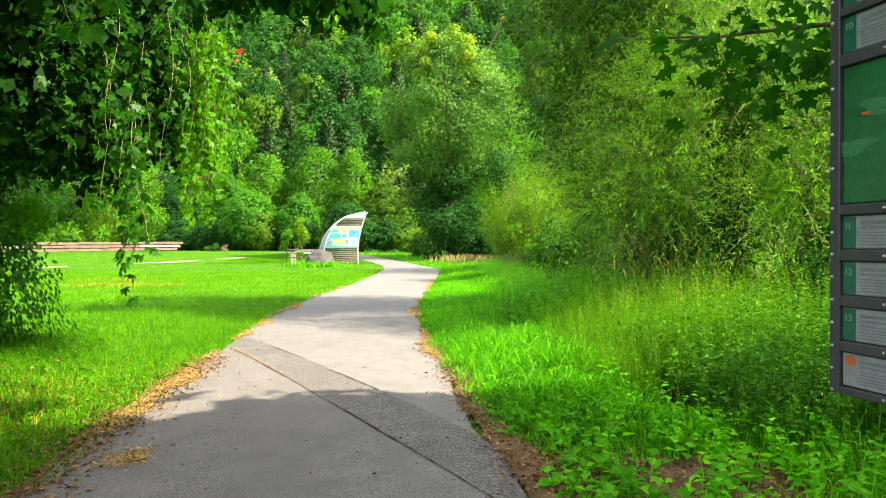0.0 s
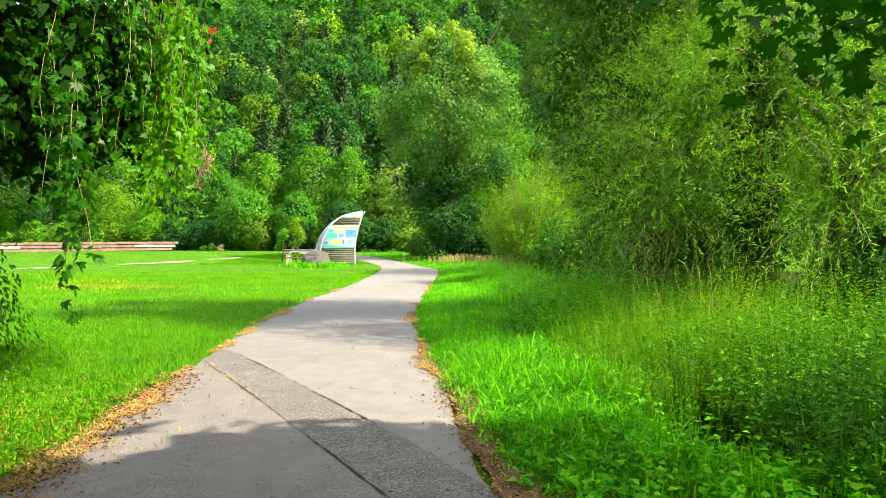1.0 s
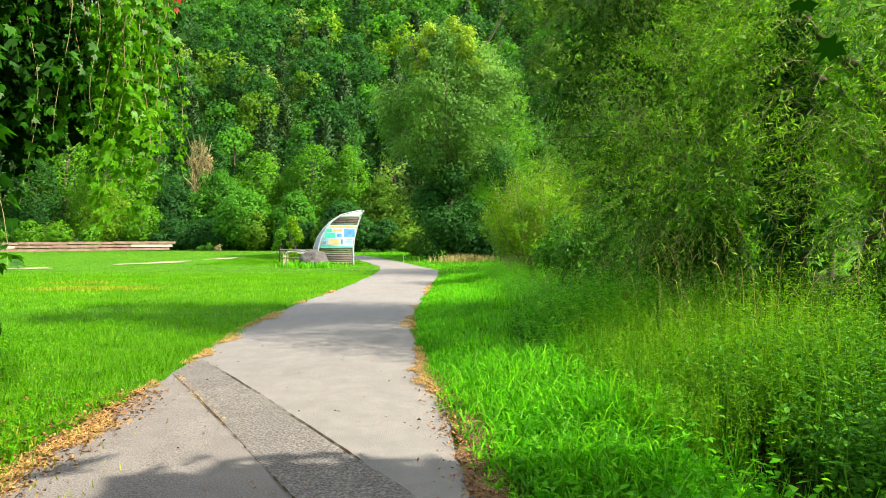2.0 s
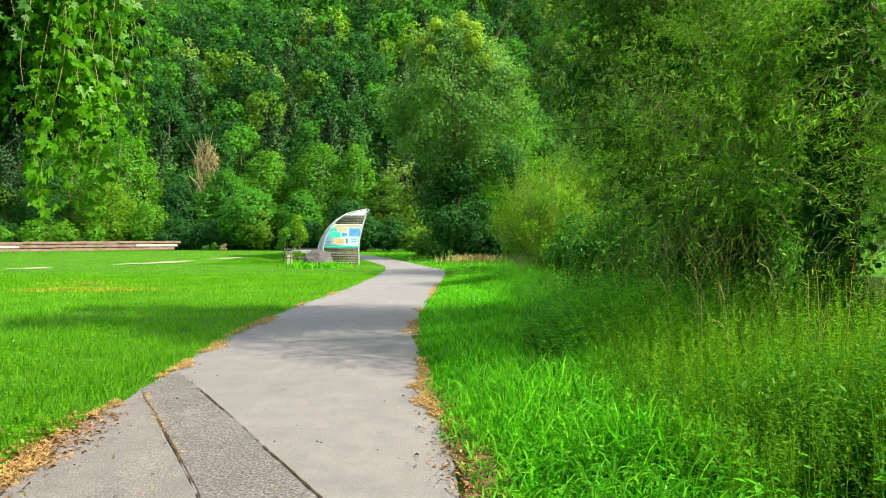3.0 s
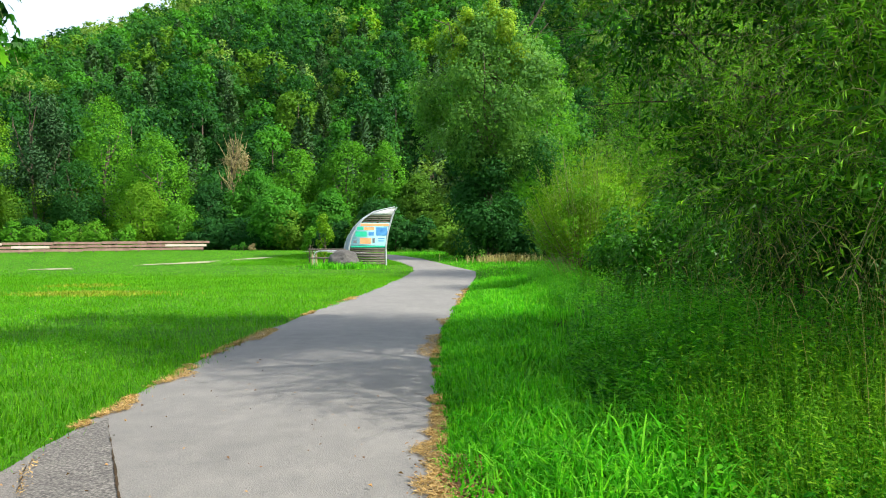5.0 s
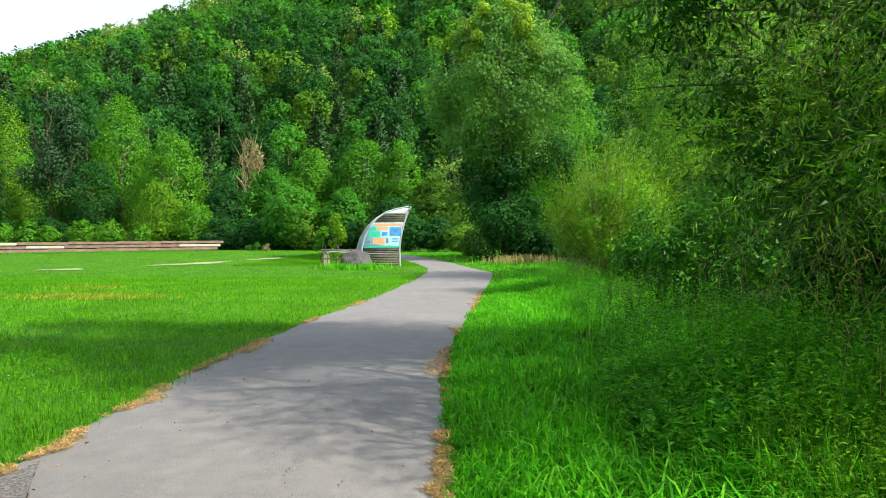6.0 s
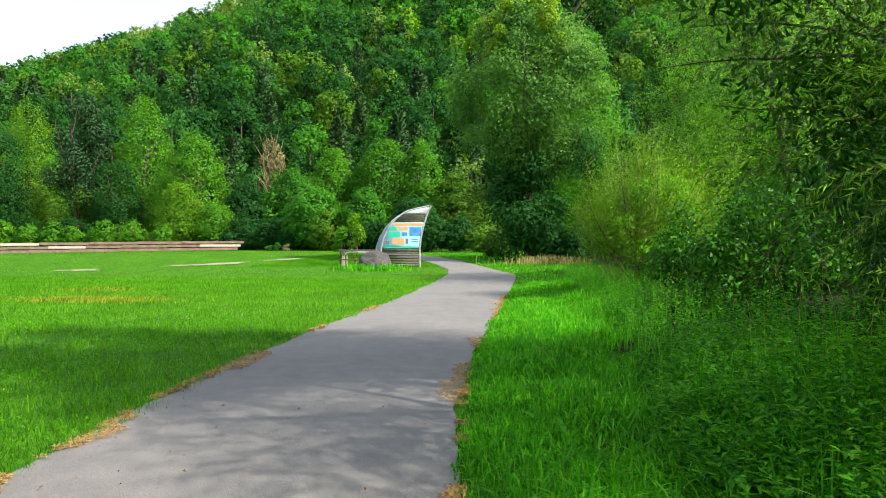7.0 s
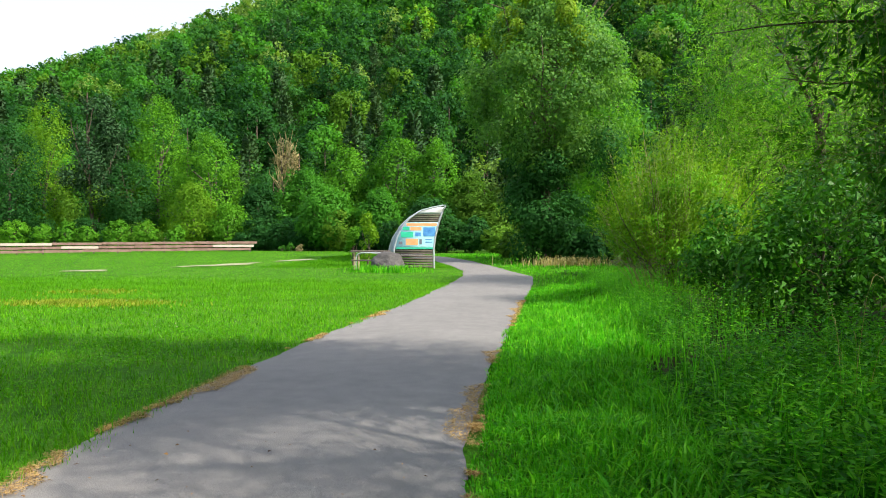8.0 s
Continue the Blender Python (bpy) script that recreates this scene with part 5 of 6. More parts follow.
# lower rows: conifers, and dark leaves that paint the slope's shade
low_mix = np.array([0.18, 0.06, 0.33, 0.0, 0.02, 0.22, 0.17, 0.02])
# far rows mostly in the leaf colour that imitates haze
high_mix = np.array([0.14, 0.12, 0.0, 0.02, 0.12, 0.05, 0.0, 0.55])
spots = []
yrow = 108.0
while yrow < 442:
    step = 8.0 if yrow < 180 else 9.6 if yrow < 280 else 11.5
    for xx in np.arange(-1.05 * yrow - 25, 0.2 * yrow + 8, step):
        spots.append((xx + rng.normal(0, step * 0.28), yrow + rng.normal(0, step * 0.28)))
    yrow += step * 0.9
spots.sort(key=lambda s: s[1])
far_chunks = [[] for _ in protos]
made = 0
for x, y in spots:
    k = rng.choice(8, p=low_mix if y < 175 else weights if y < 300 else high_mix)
    s = rng.uniform(0.8, 1.45)
    z = ground_z(x, y) - 0.3
    turn = rng.uniform(0, 360)
    if y < 150 and made < 170:
        tm, cm, lab = near_mesh[k]
        ob = thing("conifer" if k == 5 else "tree", (x, y, z), lab, "tree", "trees on the hillside", turn=turn)
        ob.scale = (s, s, s * rng.uniform(0.9, 1.2))
        put("trunk", tm, ob)
        put("crown", cm, ob)
        made += 1
    else:
        v, f = protos[k][1]
        m = len(f)
        pick = rng.choice(m, int(m * (0.44 if y < 200 else 0.25 if y < 300 else 0.15)), replace=False)
        sn4 = v.soft.reshape(m, 4, 3)[pick][:, :3].reshape(-1, 3)
        q = np.asarray(v).reshape(m, 4, 3)[pick]
        mid = q.mean(1, keepdims=True)
        q = mid + (q - mid) * (1.35 if y < 200 else 1.75 if y < 300 else 2.2)
        c, sn = math.cos(radians(turn)), math.sin(radians(turn))
        rot = np.array([[c, sn, 0], [-sn, c, 0], [0, 0, 1]])
        q = q[:, [0, 1, 3]] + (q[:, [2]] - q[:, [0]]) * np.array([0.0, 0.3, 0.3])[None, :, None]
        far_chunks[k].append((softened(q.reshape(-1, 3) @ rot * s + np.array([x, y, z]), sn4 @ rot), np.arange(len(pick) * 3).reshape(-1, 3)))
wood = thing("far_wood", (0, 0, 0), "dense mixed green wood covering the hill", "wood", kind="stuff")
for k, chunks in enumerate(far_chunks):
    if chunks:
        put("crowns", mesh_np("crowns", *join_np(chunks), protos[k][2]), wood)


# ---- the creeper-hung tree over the lawn's edge ----
rng = np.random.default_rng(111)


def palmate_np(rng, p, out, size, hang=0.7, fingers=5):
    """Five-fingered leaves at p that hang and face outward."""
    n = len(p)
    face = unit(out + 0.7 * sphere_dirs(rng, n) + np.array([[0, 0, 0.35]]))
    stem = unit(np.array([[0, 0, -hang]]) + 0.6 * sphere_dirs(rng, n))
    stem = unit(stem - face * (stem * face).sum(1, keepdims=True))
    side = np.cross(face, stem)
    size = size * rng.uniform(0.6, 1.25, n)
    vs = []
    for k, a in enumerate(np.linspace(-1.35, 1.35, fingers)):
        ax = stem * math.cos(a) + side * math.sin(a) + face * -0.15
        ln = size * (1.0 - 0.28 * abs(a))
        vs.append(leaves_np(p, ax, face, ln, ln * 0.45, 0.1)[0].reshape(n, 4, 3))
    v = np.concatenate(vs, 1).reshape(-1, 3)
    v = softened(v, np.repeat(unit(face + 0.8 * unit(out)), fingers * 4, 0))
    return v, np.arange(n * fingers * 4).reshape(-1, 4)


BASE = (-6.8, 9.3)
ct = thing("creeper_clad_tree", (*BASE, 0), "old tree smothered in hanging five-leaved creeper", "tree")
b3 = np.array([BASE[0], BASE[1], 0])
put("trunk", mesh_np("trunk", *tube_np(limb_line(rng, (0, 0, -0.1), (0.5, -0.4, 6.0), 0.1, 9), np.linspace(0.34, 0.14, 9), 9), M_BARK, True), ct)
for e in [(3.2, -1.2, 4.3), (2.9, -3.0, 4.2), (4.2, -4.6, 3.6), (1.2, -4.2, 4.2), (-2.5, 1.5, 5.0), (-1.5, -2.5, 5.2), (3.4, -6.4, 3.7)]:
    put("limb", mesh_np("limb", *tube_np(limb_line(rng, (0.2, -0.2, 2.6), e, 0.2, 8), np.linspace(0.13, 0.025, 8), 7), M_BARK, True), ct)
# world-placed puffs of foliage, taken relative to the base
mass = []
for gx_ in np.arange(-7.4, -3.0, 0.82):
    for gy_ in np.arange(5.9, 9.2, 0.85):
        for gz_ in (2.6, 3.3, 4.1, 4.9, 5.7):
            if gx_ > -0.6 * (gy_ - 3.6) - 0.3:
                continue
            if gz_ < 3.5 and gx_ < -5.0 and rng.random() < 0.35:
                continue
            mass.append((gx_ + rng.normal(0, 0.16) - 0.12 * (9 - gy_) * (gx_ > -4), gy_ + rng.normal(0, 0.18), gz_ + rng.normal(0, 0.2) + (0.25 if gx_ > -4 else 0), *(rng.uniform(0.5, 0.75) * np.array([1, 1, 0.95]))))
for q in [(-3.6, 5.2, 3.5), (-4.6, 4.8, 3.2), (-3.0, 4.4, 3.15), (-5.4, 5.0, 3.6), (-2.7, 3.4, 3.35), (-3.6, 3.4, 3.3), (-4.4, 3.8, 3.5), (-3.9, 5.6, 4.7), (-5.0, 4.4, 4.5), (-3.2, 4.6, 4.2)]:
    mass.append((*q, 0.75, 0.8, 0.5))
mass = np.array(mass)
mass[:, :3] -= b3
area = mass[:, 3] ** 2
k = rng.choice(len(mass), 10500, p=area / area.sum())
d = sphere_dirs(rng, 10500)
p = mass[k, :3] + d * mass[k, 3:] * rng.uniform(0.55, 1.08, 10500)[:, None]
put("crown", mesh_np("crown", *palmate_np(rng, p, d, 0.085), M_CREEPER), ct, "fresh green five-fingered leaves")
# dark fill leaves: the mass's inner shade put into their colour
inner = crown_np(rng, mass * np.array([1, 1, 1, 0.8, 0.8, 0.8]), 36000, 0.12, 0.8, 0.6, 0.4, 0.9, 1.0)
put("inner_foliage", mesh_np("inner_foliage", *inner, M_CREEPERSHADE), ct, "inner leaves in near-black shade colour")
# crown overhead, out of view, added to block sky light
over = puffs_for(rng, 26, (2.6, -7.6, 6.4), (4.6, 4.4, 1.7), (0.28, 0.42), 0.0, 0.2)
put("upper_crown", mesh_np("upper_crown", *crown_np(rng, over, 12000, 0.26, 0.75, 0.4, 0.5, 0.9), M_MAPLE), ct, "unseen leafy crown over the path, cutting the sky light")
# lower crown, also out of view, added to darken the lawn corner
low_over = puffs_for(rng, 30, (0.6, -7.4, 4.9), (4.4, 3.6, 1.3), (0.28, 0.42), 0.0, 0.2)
put("upper_crown", mesh_np("upper_crown", *crown_np(rng, low_over, 14000, 0.22, 0.8, 0.4, 0.5, 0.9), M_CREEPERSHADE), ct, "unseen dark crown above the lawn corner, added for shade")
# ivy on the trunk and a leafy skirt at its foot
n = 10500
z = U(0.0, 4.2, n)
a = U(0, 6.28, n)
rr = np.interp(z, [0, 0.6, 1.6, 4.2], [1.0, 0.95, 0.78, 0.7]) * rng.uniform(0.7, 1.15, n) * (1 + 0.28 * np.sin(a * 3 + z * 2.3) + 0.2 * np.sin(a * 5 - z * 4))
p = np.stack([np.cos(a) * rr, np.sin(a) * rr, z], 1)
put("ivy_leaves", mesh_np("ivy_leaves", *leaves_np(p, np.stack([np.cos(a) * 0.5, np.sin(a) * 0.5, -np.ones(n)], 1) + 0.5 * sphere_dirs(rng, n), np.stack([np.cos(a), np.sin(a), np.full(n, 0.4)], 1), 0.085, 0.06), M_CREEPER), ct, "glossy dark ivy round the trunk")


# spray beside the trunk, coloured as if sunlit
n = 520
d = sphere_dirs(rng, n)
p = np.array([[-5.85, 9.3, 1.8]]) - b3 + d * np.array([[0.55, 0.4, 0.42]]) * rng.uniform(0.3, 1.1, n)[:, None]
put("side_spray", mesh_np("side_spray", *palmate_np(rng, p, d, 0.07), M_SUNCREEPER), ct, "side shoots in the sunlit creeper colour")


# hanging strands: top point and length
def strand(x, y, z, length, leafy, seed, mat=M_CREEPER, size=0.072):
    r = np.random.default_rng(seed)
    n = 9
    u = np.linspace(0, 1, n)
    pts = np.stack([x + 0.05 * np.sin(u * 5 + seed) + r.normal(0, 0.05) * u, y + 0.05 * np.cos(u * 4 + seed) + r.normal(0, 0.06) * u, z - length * u], 1) - b3
    st = put("strand", mesh_np("strand", *tube_np(pts, np.linspace(0.0035, 0.0015, n), 4), M_TWIG), ct, "thin hanging creeper stem")
    m = int(leafy * length)
    q = r.random(m)
    c = np.stack([np.interp(q, u, pts[:, i]) for i in range(3)], 1)
    out = sphere_dirs(r, m) * np.array([[1, 1, 0.2]])
    put("strand_leaves", mesh_np("strand_leaves", *palmate_np(r, c + out * 0.06, out, size), mat), st)


strand(-2.72, 5.66, 2.6, 1.75, 26, 1, size=0.10)
strand(-2.78, 5.75, 2.7, 1.45, 30, 2, size=0.10)
strand(-2.62, 5.60, 2.6, 1.35, 24, 3, size=0.10)
for i in range(46):
    y = rng.uniform(5.6, 8.6)
    x = -2.55 - 0.10 * (8.2 - y) - abs(rng.normal(0, 0.5)) if i < 26 else rng.uniform(-5.8, -3.0)
    x = min(x, -0.6 * (y - 3.6) + 0.05)
    strand(x, y, rng.uniform(3.3, 4.2), rng.uniform(0.7, 1.75) if x > -3.6 else rng.uniform(0.6, 1.5), 34, 10 + i)
# outer fringe strands in the sunlit copy of the leaf colour
for i in range(30):
    y = rng.uniform(7.0, 8.0)
    strand(-2.5 - abs(rng.normal(0, 0.28)), y, rng.uniform(3.2, 4.0), rng.uniform(0.9, 1.8), 44, 130 + i, M_SUNCREEPER)
# near shoots with large leaves, and a few reddened ones
for i, (x, y, z, ln) in enumerate([(-1.42, 2.6, 2.55, 0.24), (-1.28, 2.55, 2.5, 0.12), (-1.6, 2.8, 2.6, 0.3), (-1.05, 2.9, 2.55, 0.16), (-1.75, 3.2, 2.75, 0.4)]):
    strand(x, y, z, ln, 26, 80 + i, size=0.09)
red = palmate_np(rng, np.array([(-2.62, 8.0, 3.75), (-2.55, 8.05, 3.68), (-2.68, 7.9, 3.62), (-2.5, 8.0, 3.78), (-2.75, 8.0, 3.6)]) - b3, np.tile([[0.3, -1.0, 0.2]], (5, 1)), 0.085)
put("red_leaves", mesh_np("red_leaves", *red, M_RUST), ct, "a few reddened leaves")
# overhanging tip of the bough above the path
p = np.stack([U(-1.6, -0.4, 130), U(3.7, 4.4, 130), 3.02 + 0.06 * rng.normal(size=130)], 1)
p[:, 2] -= 0.14 * np.clip((p[:, 0] + 1.2), 0, 1)
put("bough_foliage", mesh_np("bough_foliage", *crown_np(rng, [(*(q - b3), 0.10, 0.10, 0.08) for q in p], 700, 0.11, 0.75, 0.3), M_MAPLE), ct, "broad leaves overhead")


# ---- maple by the signboard: the tree shades the foreground, one bough shows ----
MAP = (6.2, -0.7)
mt = thing("maple_tree", (*MAP, 0), "maple with broad lobed leaves beside the signboard", "tree")
m3 = np.array([MAP[0], MAP[1], 0])
put("trunk", mesh_np("trunk", *tube_np(limb_line(rng, (0, 0, -0.1), (0, 0, 16.0), 0.15, 9), np.linspace(0.28, 0.06, 9), 9), M_BARK, True), mt)
mp = puffs_for(rng, 34, (-0.4, 0.0, 10.6), (3.8, 3.2, 7.6), (0.2, 0.34), 0.2, 0.3)
mp += [(-1.0, 3.9, 5.6, 1.3, 1.2, 0.9), (-1.8, 4.3, 5.4, 1.0, 1.0, 0.7), (0.0, 3.5, 5.7, 1.4, 1.3, 1.0), (-0.6, 3.0, 5.6, 1.6, 1.4, 1.2), (-0.3, 2.7, 4.1, 1.2, 1.0, 0.8), (0.6, 3.3, 4.3, 1.2, 1.0, 0.8)]
mp = [(a, b - 0.8, *q) for a, b, *q in mp]
put("crown", mesh_np("crown", *crown_np(rng, mp, 11000, 0.44, 0.85, 0.3, 0.6, 0.9), M_MAPLE), mt)


def maple_leaf_mesh(seed):
    r = np.random.default_rng(seed)
    rad = np.array([0.25, 0.55, 0.38, 0.78, 0.62, 0.80, 0.45, 1.0, 0.45, 0.80, 0.62, 0.78, 0.38, 0.55, 0.25]) * r.uniform(0.92, 1.08, 15)
    ang = np.linspace(-2.6, 2.6, 15)
    v = [(0, 0, 0)] + [(math.sin(a) * q * 0.5, math.cos(a) * q * 0.5 + 0.02, -0.10 * q * q + 0.04 * abs(math.sin(a))) for a, q in zip(ang, rad)]
    f = [(0, i, i + 1) for i in range(1, 15)]
    return mesh_np("leaf", np.array(v), np.array(f), M_MAPLE)


leaf_meshes = [maple_leaf_mesh(s) for s in range(4)]
bough = limb_line(rng, (3.15, 3.57, 2.76) - m3, (1.26, 4.7, 2.86) - m3, 0.06, 10)
bo = put("limb", mesh_np("limb", *tube_np(bough, np.linspace(0.022, 0.004, 10), 6), M_BARK, True), mt, "slender bough over the path edge")
put("limb", mesh_np("limb", *tube_np(limb_line(rng, (0, 0, 3.0), (3.15, 3.57, 2.76) - m3, 0.1, 8), np.linspace(0.08, 0.022, 8), 7), M_BARK, True), mt)
for i in range(295):
    u = 0.04 + 0.8 * rng.random() ** 0.55
    base = np.array([np.interp(u, np.linspace(0, 1, 10), bough[::-1][:, c]) for c in range(3)])
    spread = 0.10 + 0.38 * u
    base = base + rng.normal(0, 1, 3) * np.array([spread, spread, 0.07 + 0.22 * u]) + np.array([0, 0, -0.06 - 0.22 * u])
    ob = put("leaf", leaf_meshes[i % 4], bo)
    size = rng.uniform(0.14, 0.24)
    ob.matrix_basis = Matrix.LocRotScale(Vector(base), Euler((rng.normal(-0.5, 0.45), rng.normal(0, 0.4), rng.uniform(0, 6.28))), (size, size, size))


# copy behind the start, never in view, added to cast shade
copy_thing(mt, pose(7.0, -8.2, 0, 0, 0, 140))["label"] = "unseen second maple added to shade the path's start"


# ---- the visitors' signboard ----
EX, EY = 1.835, 3.1
board = thing("signboard", (EX, EY, 0), "anthracite-framed visitor signboard with green map and panels", "signboard", turn=math.degrees(math.atan2(-0.96, 0.28)))
BW = 1.25   # local x runs along the board, local y towards its back


def bz(v):
    return 1.37 - (v - 436) * 0.00268


def bbox(name, x0, x1, z0, z1, y0, y1, mat, parent, label="", bevel=0.003):
    return part(name, box_bm((x1 - x0, y1 - y0, z1 - z0), ((x0 + x1) / 2, (y0 + y1) / 2, (z0 + z1) / 2), bevel), mat, parent, label)


TOPZ = 2.78
bbox("back_plate", 0.004, BW - 0.004, bz(690), TOPZ - 0.004, 0.030, 0.045, M_FRAME, board)
bbox("post", 0.50, 0.58, 0.0, TOPZ + 0.05, 0.05, 0.13, M_FRAME, board)
bbox("post", BW - 0.20, BW - 0.12, 0.0, TOPZ + 0.05, 0.05, 0.13, M_FRAME, board)
bbox("stile", 0.0, 0.052, bz(693), TOPZ, 0.0, 0.028, M_FRAME, board, "dark upright frame bar")
bbox("stile", BW - 0.052, BW, bz(693), TOPZ, 0.0, 0.028, M_FRAME, board, "dark upright frame bar")
panes = [(-62, 22, ""), (40, 102, "10"), (127, 363, "map"), (384, 441, "11"), (463, 520, "12"), (542, 599, "13"), (620, 678, "i")]
rails = [(693, 680), (618, 601), (540, 522), (461, 443), (382, 365), (125, 104), (38, 24), (-64, -90)]
for lo, hi in rails:
    bbox("rail", 0.054, BW - 0.054, bz(lo), bz(hi), 0.0, 0.028, M_FRAME, board, "dark cross bar")
for zz in [bz(v) for v in (8, 45, 112, 160, 240, 300, 370, 412, 450, 490, 530, 570, 610, 650, 688)]:
    bm = bmesh.new()
    bmesh.ops.create_uvsphere(bm, u_segments=8, v_segments=5, radius=0.008)
    bmesh.ops.transform(bm, matrix=Matrix.Translation((0.016, -0.001, zz)), verts=bm.verts)
    part("bolt", bm, M_BOLT, board, "bright round bolt head")
for lo, hi in rails[:7]:
    for xx in (0.28, 0.62, 0.96):
        bm = bmesh.new()
        bmesh.ops.create_uvsphere(bm, u_segments=8, v_segments=5, radius=0.007)
        bmesh.ops.transform(bm, matrix=Matrix.Translation((xx, -0.001, (bz(lo) + bz(hi)) / 2)), verts=bm.verts)
        part("bolt", bm, M_BOLT, board, "bright round bolt head")


def numeral(text, size, x, z, parent):
    cu = bpy.data.curves.new("numeral", "FONT")
    cu.body, cu.size, cu.extrude = text, size, 0.0008
    tmp = bpy.data.objects.new("numeral", cu)
    me = bpy.data.meshes.new_from_object(tmp)
    bpy.data.objects.remove(tmp)
    me.materials.clear()
    me.materials.append(M_NUMERAL)
    ob = put("numeral", me, parent, "pale panel number")
    ob.matrix_basis = Matrix.Translation((x, 0.0145, z)) @ Euler((radians(90), 0, 0)).to_matrix().to_4x4()


for lo, hi, kind in panes:
    z0, z1 = bz(hi), bz(lo)
    if kind == "map":
        pane = bbox("map_panel", 0.056, BW - 0.056, z0 + 0.002, z1 - 0.002, 0.018, 0.028, M_MAP, board, "green printed area map")
        rr = np.random.default_rng(5)
        for i in range(7):
            a = np.linspace(0, 2 * math.pi, 18, endpoint=False)
            cx, cz = 0.12 + 0.15 * i + rr.normal(0, 0.03), z0 + (0.40 + 0.05 * rr.normal()) * (z1 - z0) + (0.16 if i % 2 else 0.05)
            q = 1 + 0.3 * np.sin(3 * a + i)
            v = np.stack([cx + np.cos(a) * 0.12 * q, np.full(18, 0.0165 - 0.0002 * i), np.clip(cz + np.sin(a) * 0.035 * q, z0 + 0.01, z1 - 0.01)], 1)
            v = np.concatenate([v, [[cx, 0.0165 - 0.0002 * i, cz]]])
            put("map_area", mesh_np("map_area", v, np.stack([np.arange(18), (np.arange(18) + 1) % 18, np.full(18, 18)], 1), M_MAPLIGHT), pane, "pale green map area")
        bbox("map_mark", 0.155, 0.195, z0 + 0.395, z0 + 0.409, 0.0135, 0.0155, M_ORANGE, pane, "orange map mark", 0)
        for x0, dz, w in ((0.10, 0.40, 0.05), (0.25, 0.405, 0.06), (0.12, 0.42, 0.04), (0.26, 0.375, 0.05), (0.32, 0.52, 0.05), (0.5, 0.44, 0.07), (0.7, 0.3, 0.06), (0.35, 0.16, 0.04), (0.55, 0.2, 0.06)):
            bbox("map_caption", x0, x0 + w, z0 + dz, z0 + dz + 0.009, 0.0135, 0.0155, M_TEAL, pane, "", 0)
        continue
    pane = bbox("panel", 0.056, BW - 0.056, z0 + 0.002, z1 - 0.002, 0.018, 0.028, M_PRINT, board, "light grey printed text panel")
    if kind != "i":
        bbox("number_field", 0.058, 0.125, z0 + 0.004, z1 - 0.004, 0.0155, 0.0175, M_TEAL, pane, "teal number field", 0)
        if kind:
            for j, ch in enumerate(kind):
                numeral(ch, 0.046, 0.066 + (0.021 if kind != "11" else 0.016) * j, z1 - 0.062, pane)
    else:
        bm = bmesh.new()
        bmesh.ops.create_cone(bm, cap_ends=True, segments=20, radius1=0.026, radius2=0.026, depth=0.002)
        bmesh.ops.transform(bm, matrix=Matrix.Translation((0.10, 0.0165, z1 - 0.034)) @ Euler((radians(90), 0, 0)).to_matrix().to_4x4(), verts=bm.verts)
        part("marker", bm, M_ORANGE, pane, "orange round marker")
    x0 = 0.15
    bbox("heading_bar", x0, x0 + 0.26, z1 - 0.042, z1 - 0.026, 0.0155, 0.0175, M_INK, pane, "", 0)
    bbox("subheading_bar", x0, x0 + 0.34, z1 - 0.060, z1 - 0.051, 0.0155, 0.0175, M_INK, pane, "", 0)
    q = z1 - 0.076
    i = 0
    while q > z0 + 0.018:
        bbox("text_bar", x0, x0 + (0.62 if i % 3 != 2 else 0.45), q - 0.005, q, 0.0155, 0.0175, M_INK, pane, "", 0)
        q -= 0.0135
        i += 1


# ---- the sail-shaped display wall ----
SZ = ground_z(-5.7, 43.8)
SH_Z = [0.0, 1.1, 1.78, 2.4, 2.9, 3.33, 3.5, 3.64]
SH_L = [-2.3, -2.3, -2.12, -1.82, -1.4, -0.78, -0.15, 0.55]
SH_R = [0.0, -0.02, 0.06, 0.2, 0.35, 0.5, 0.58, 0.68]


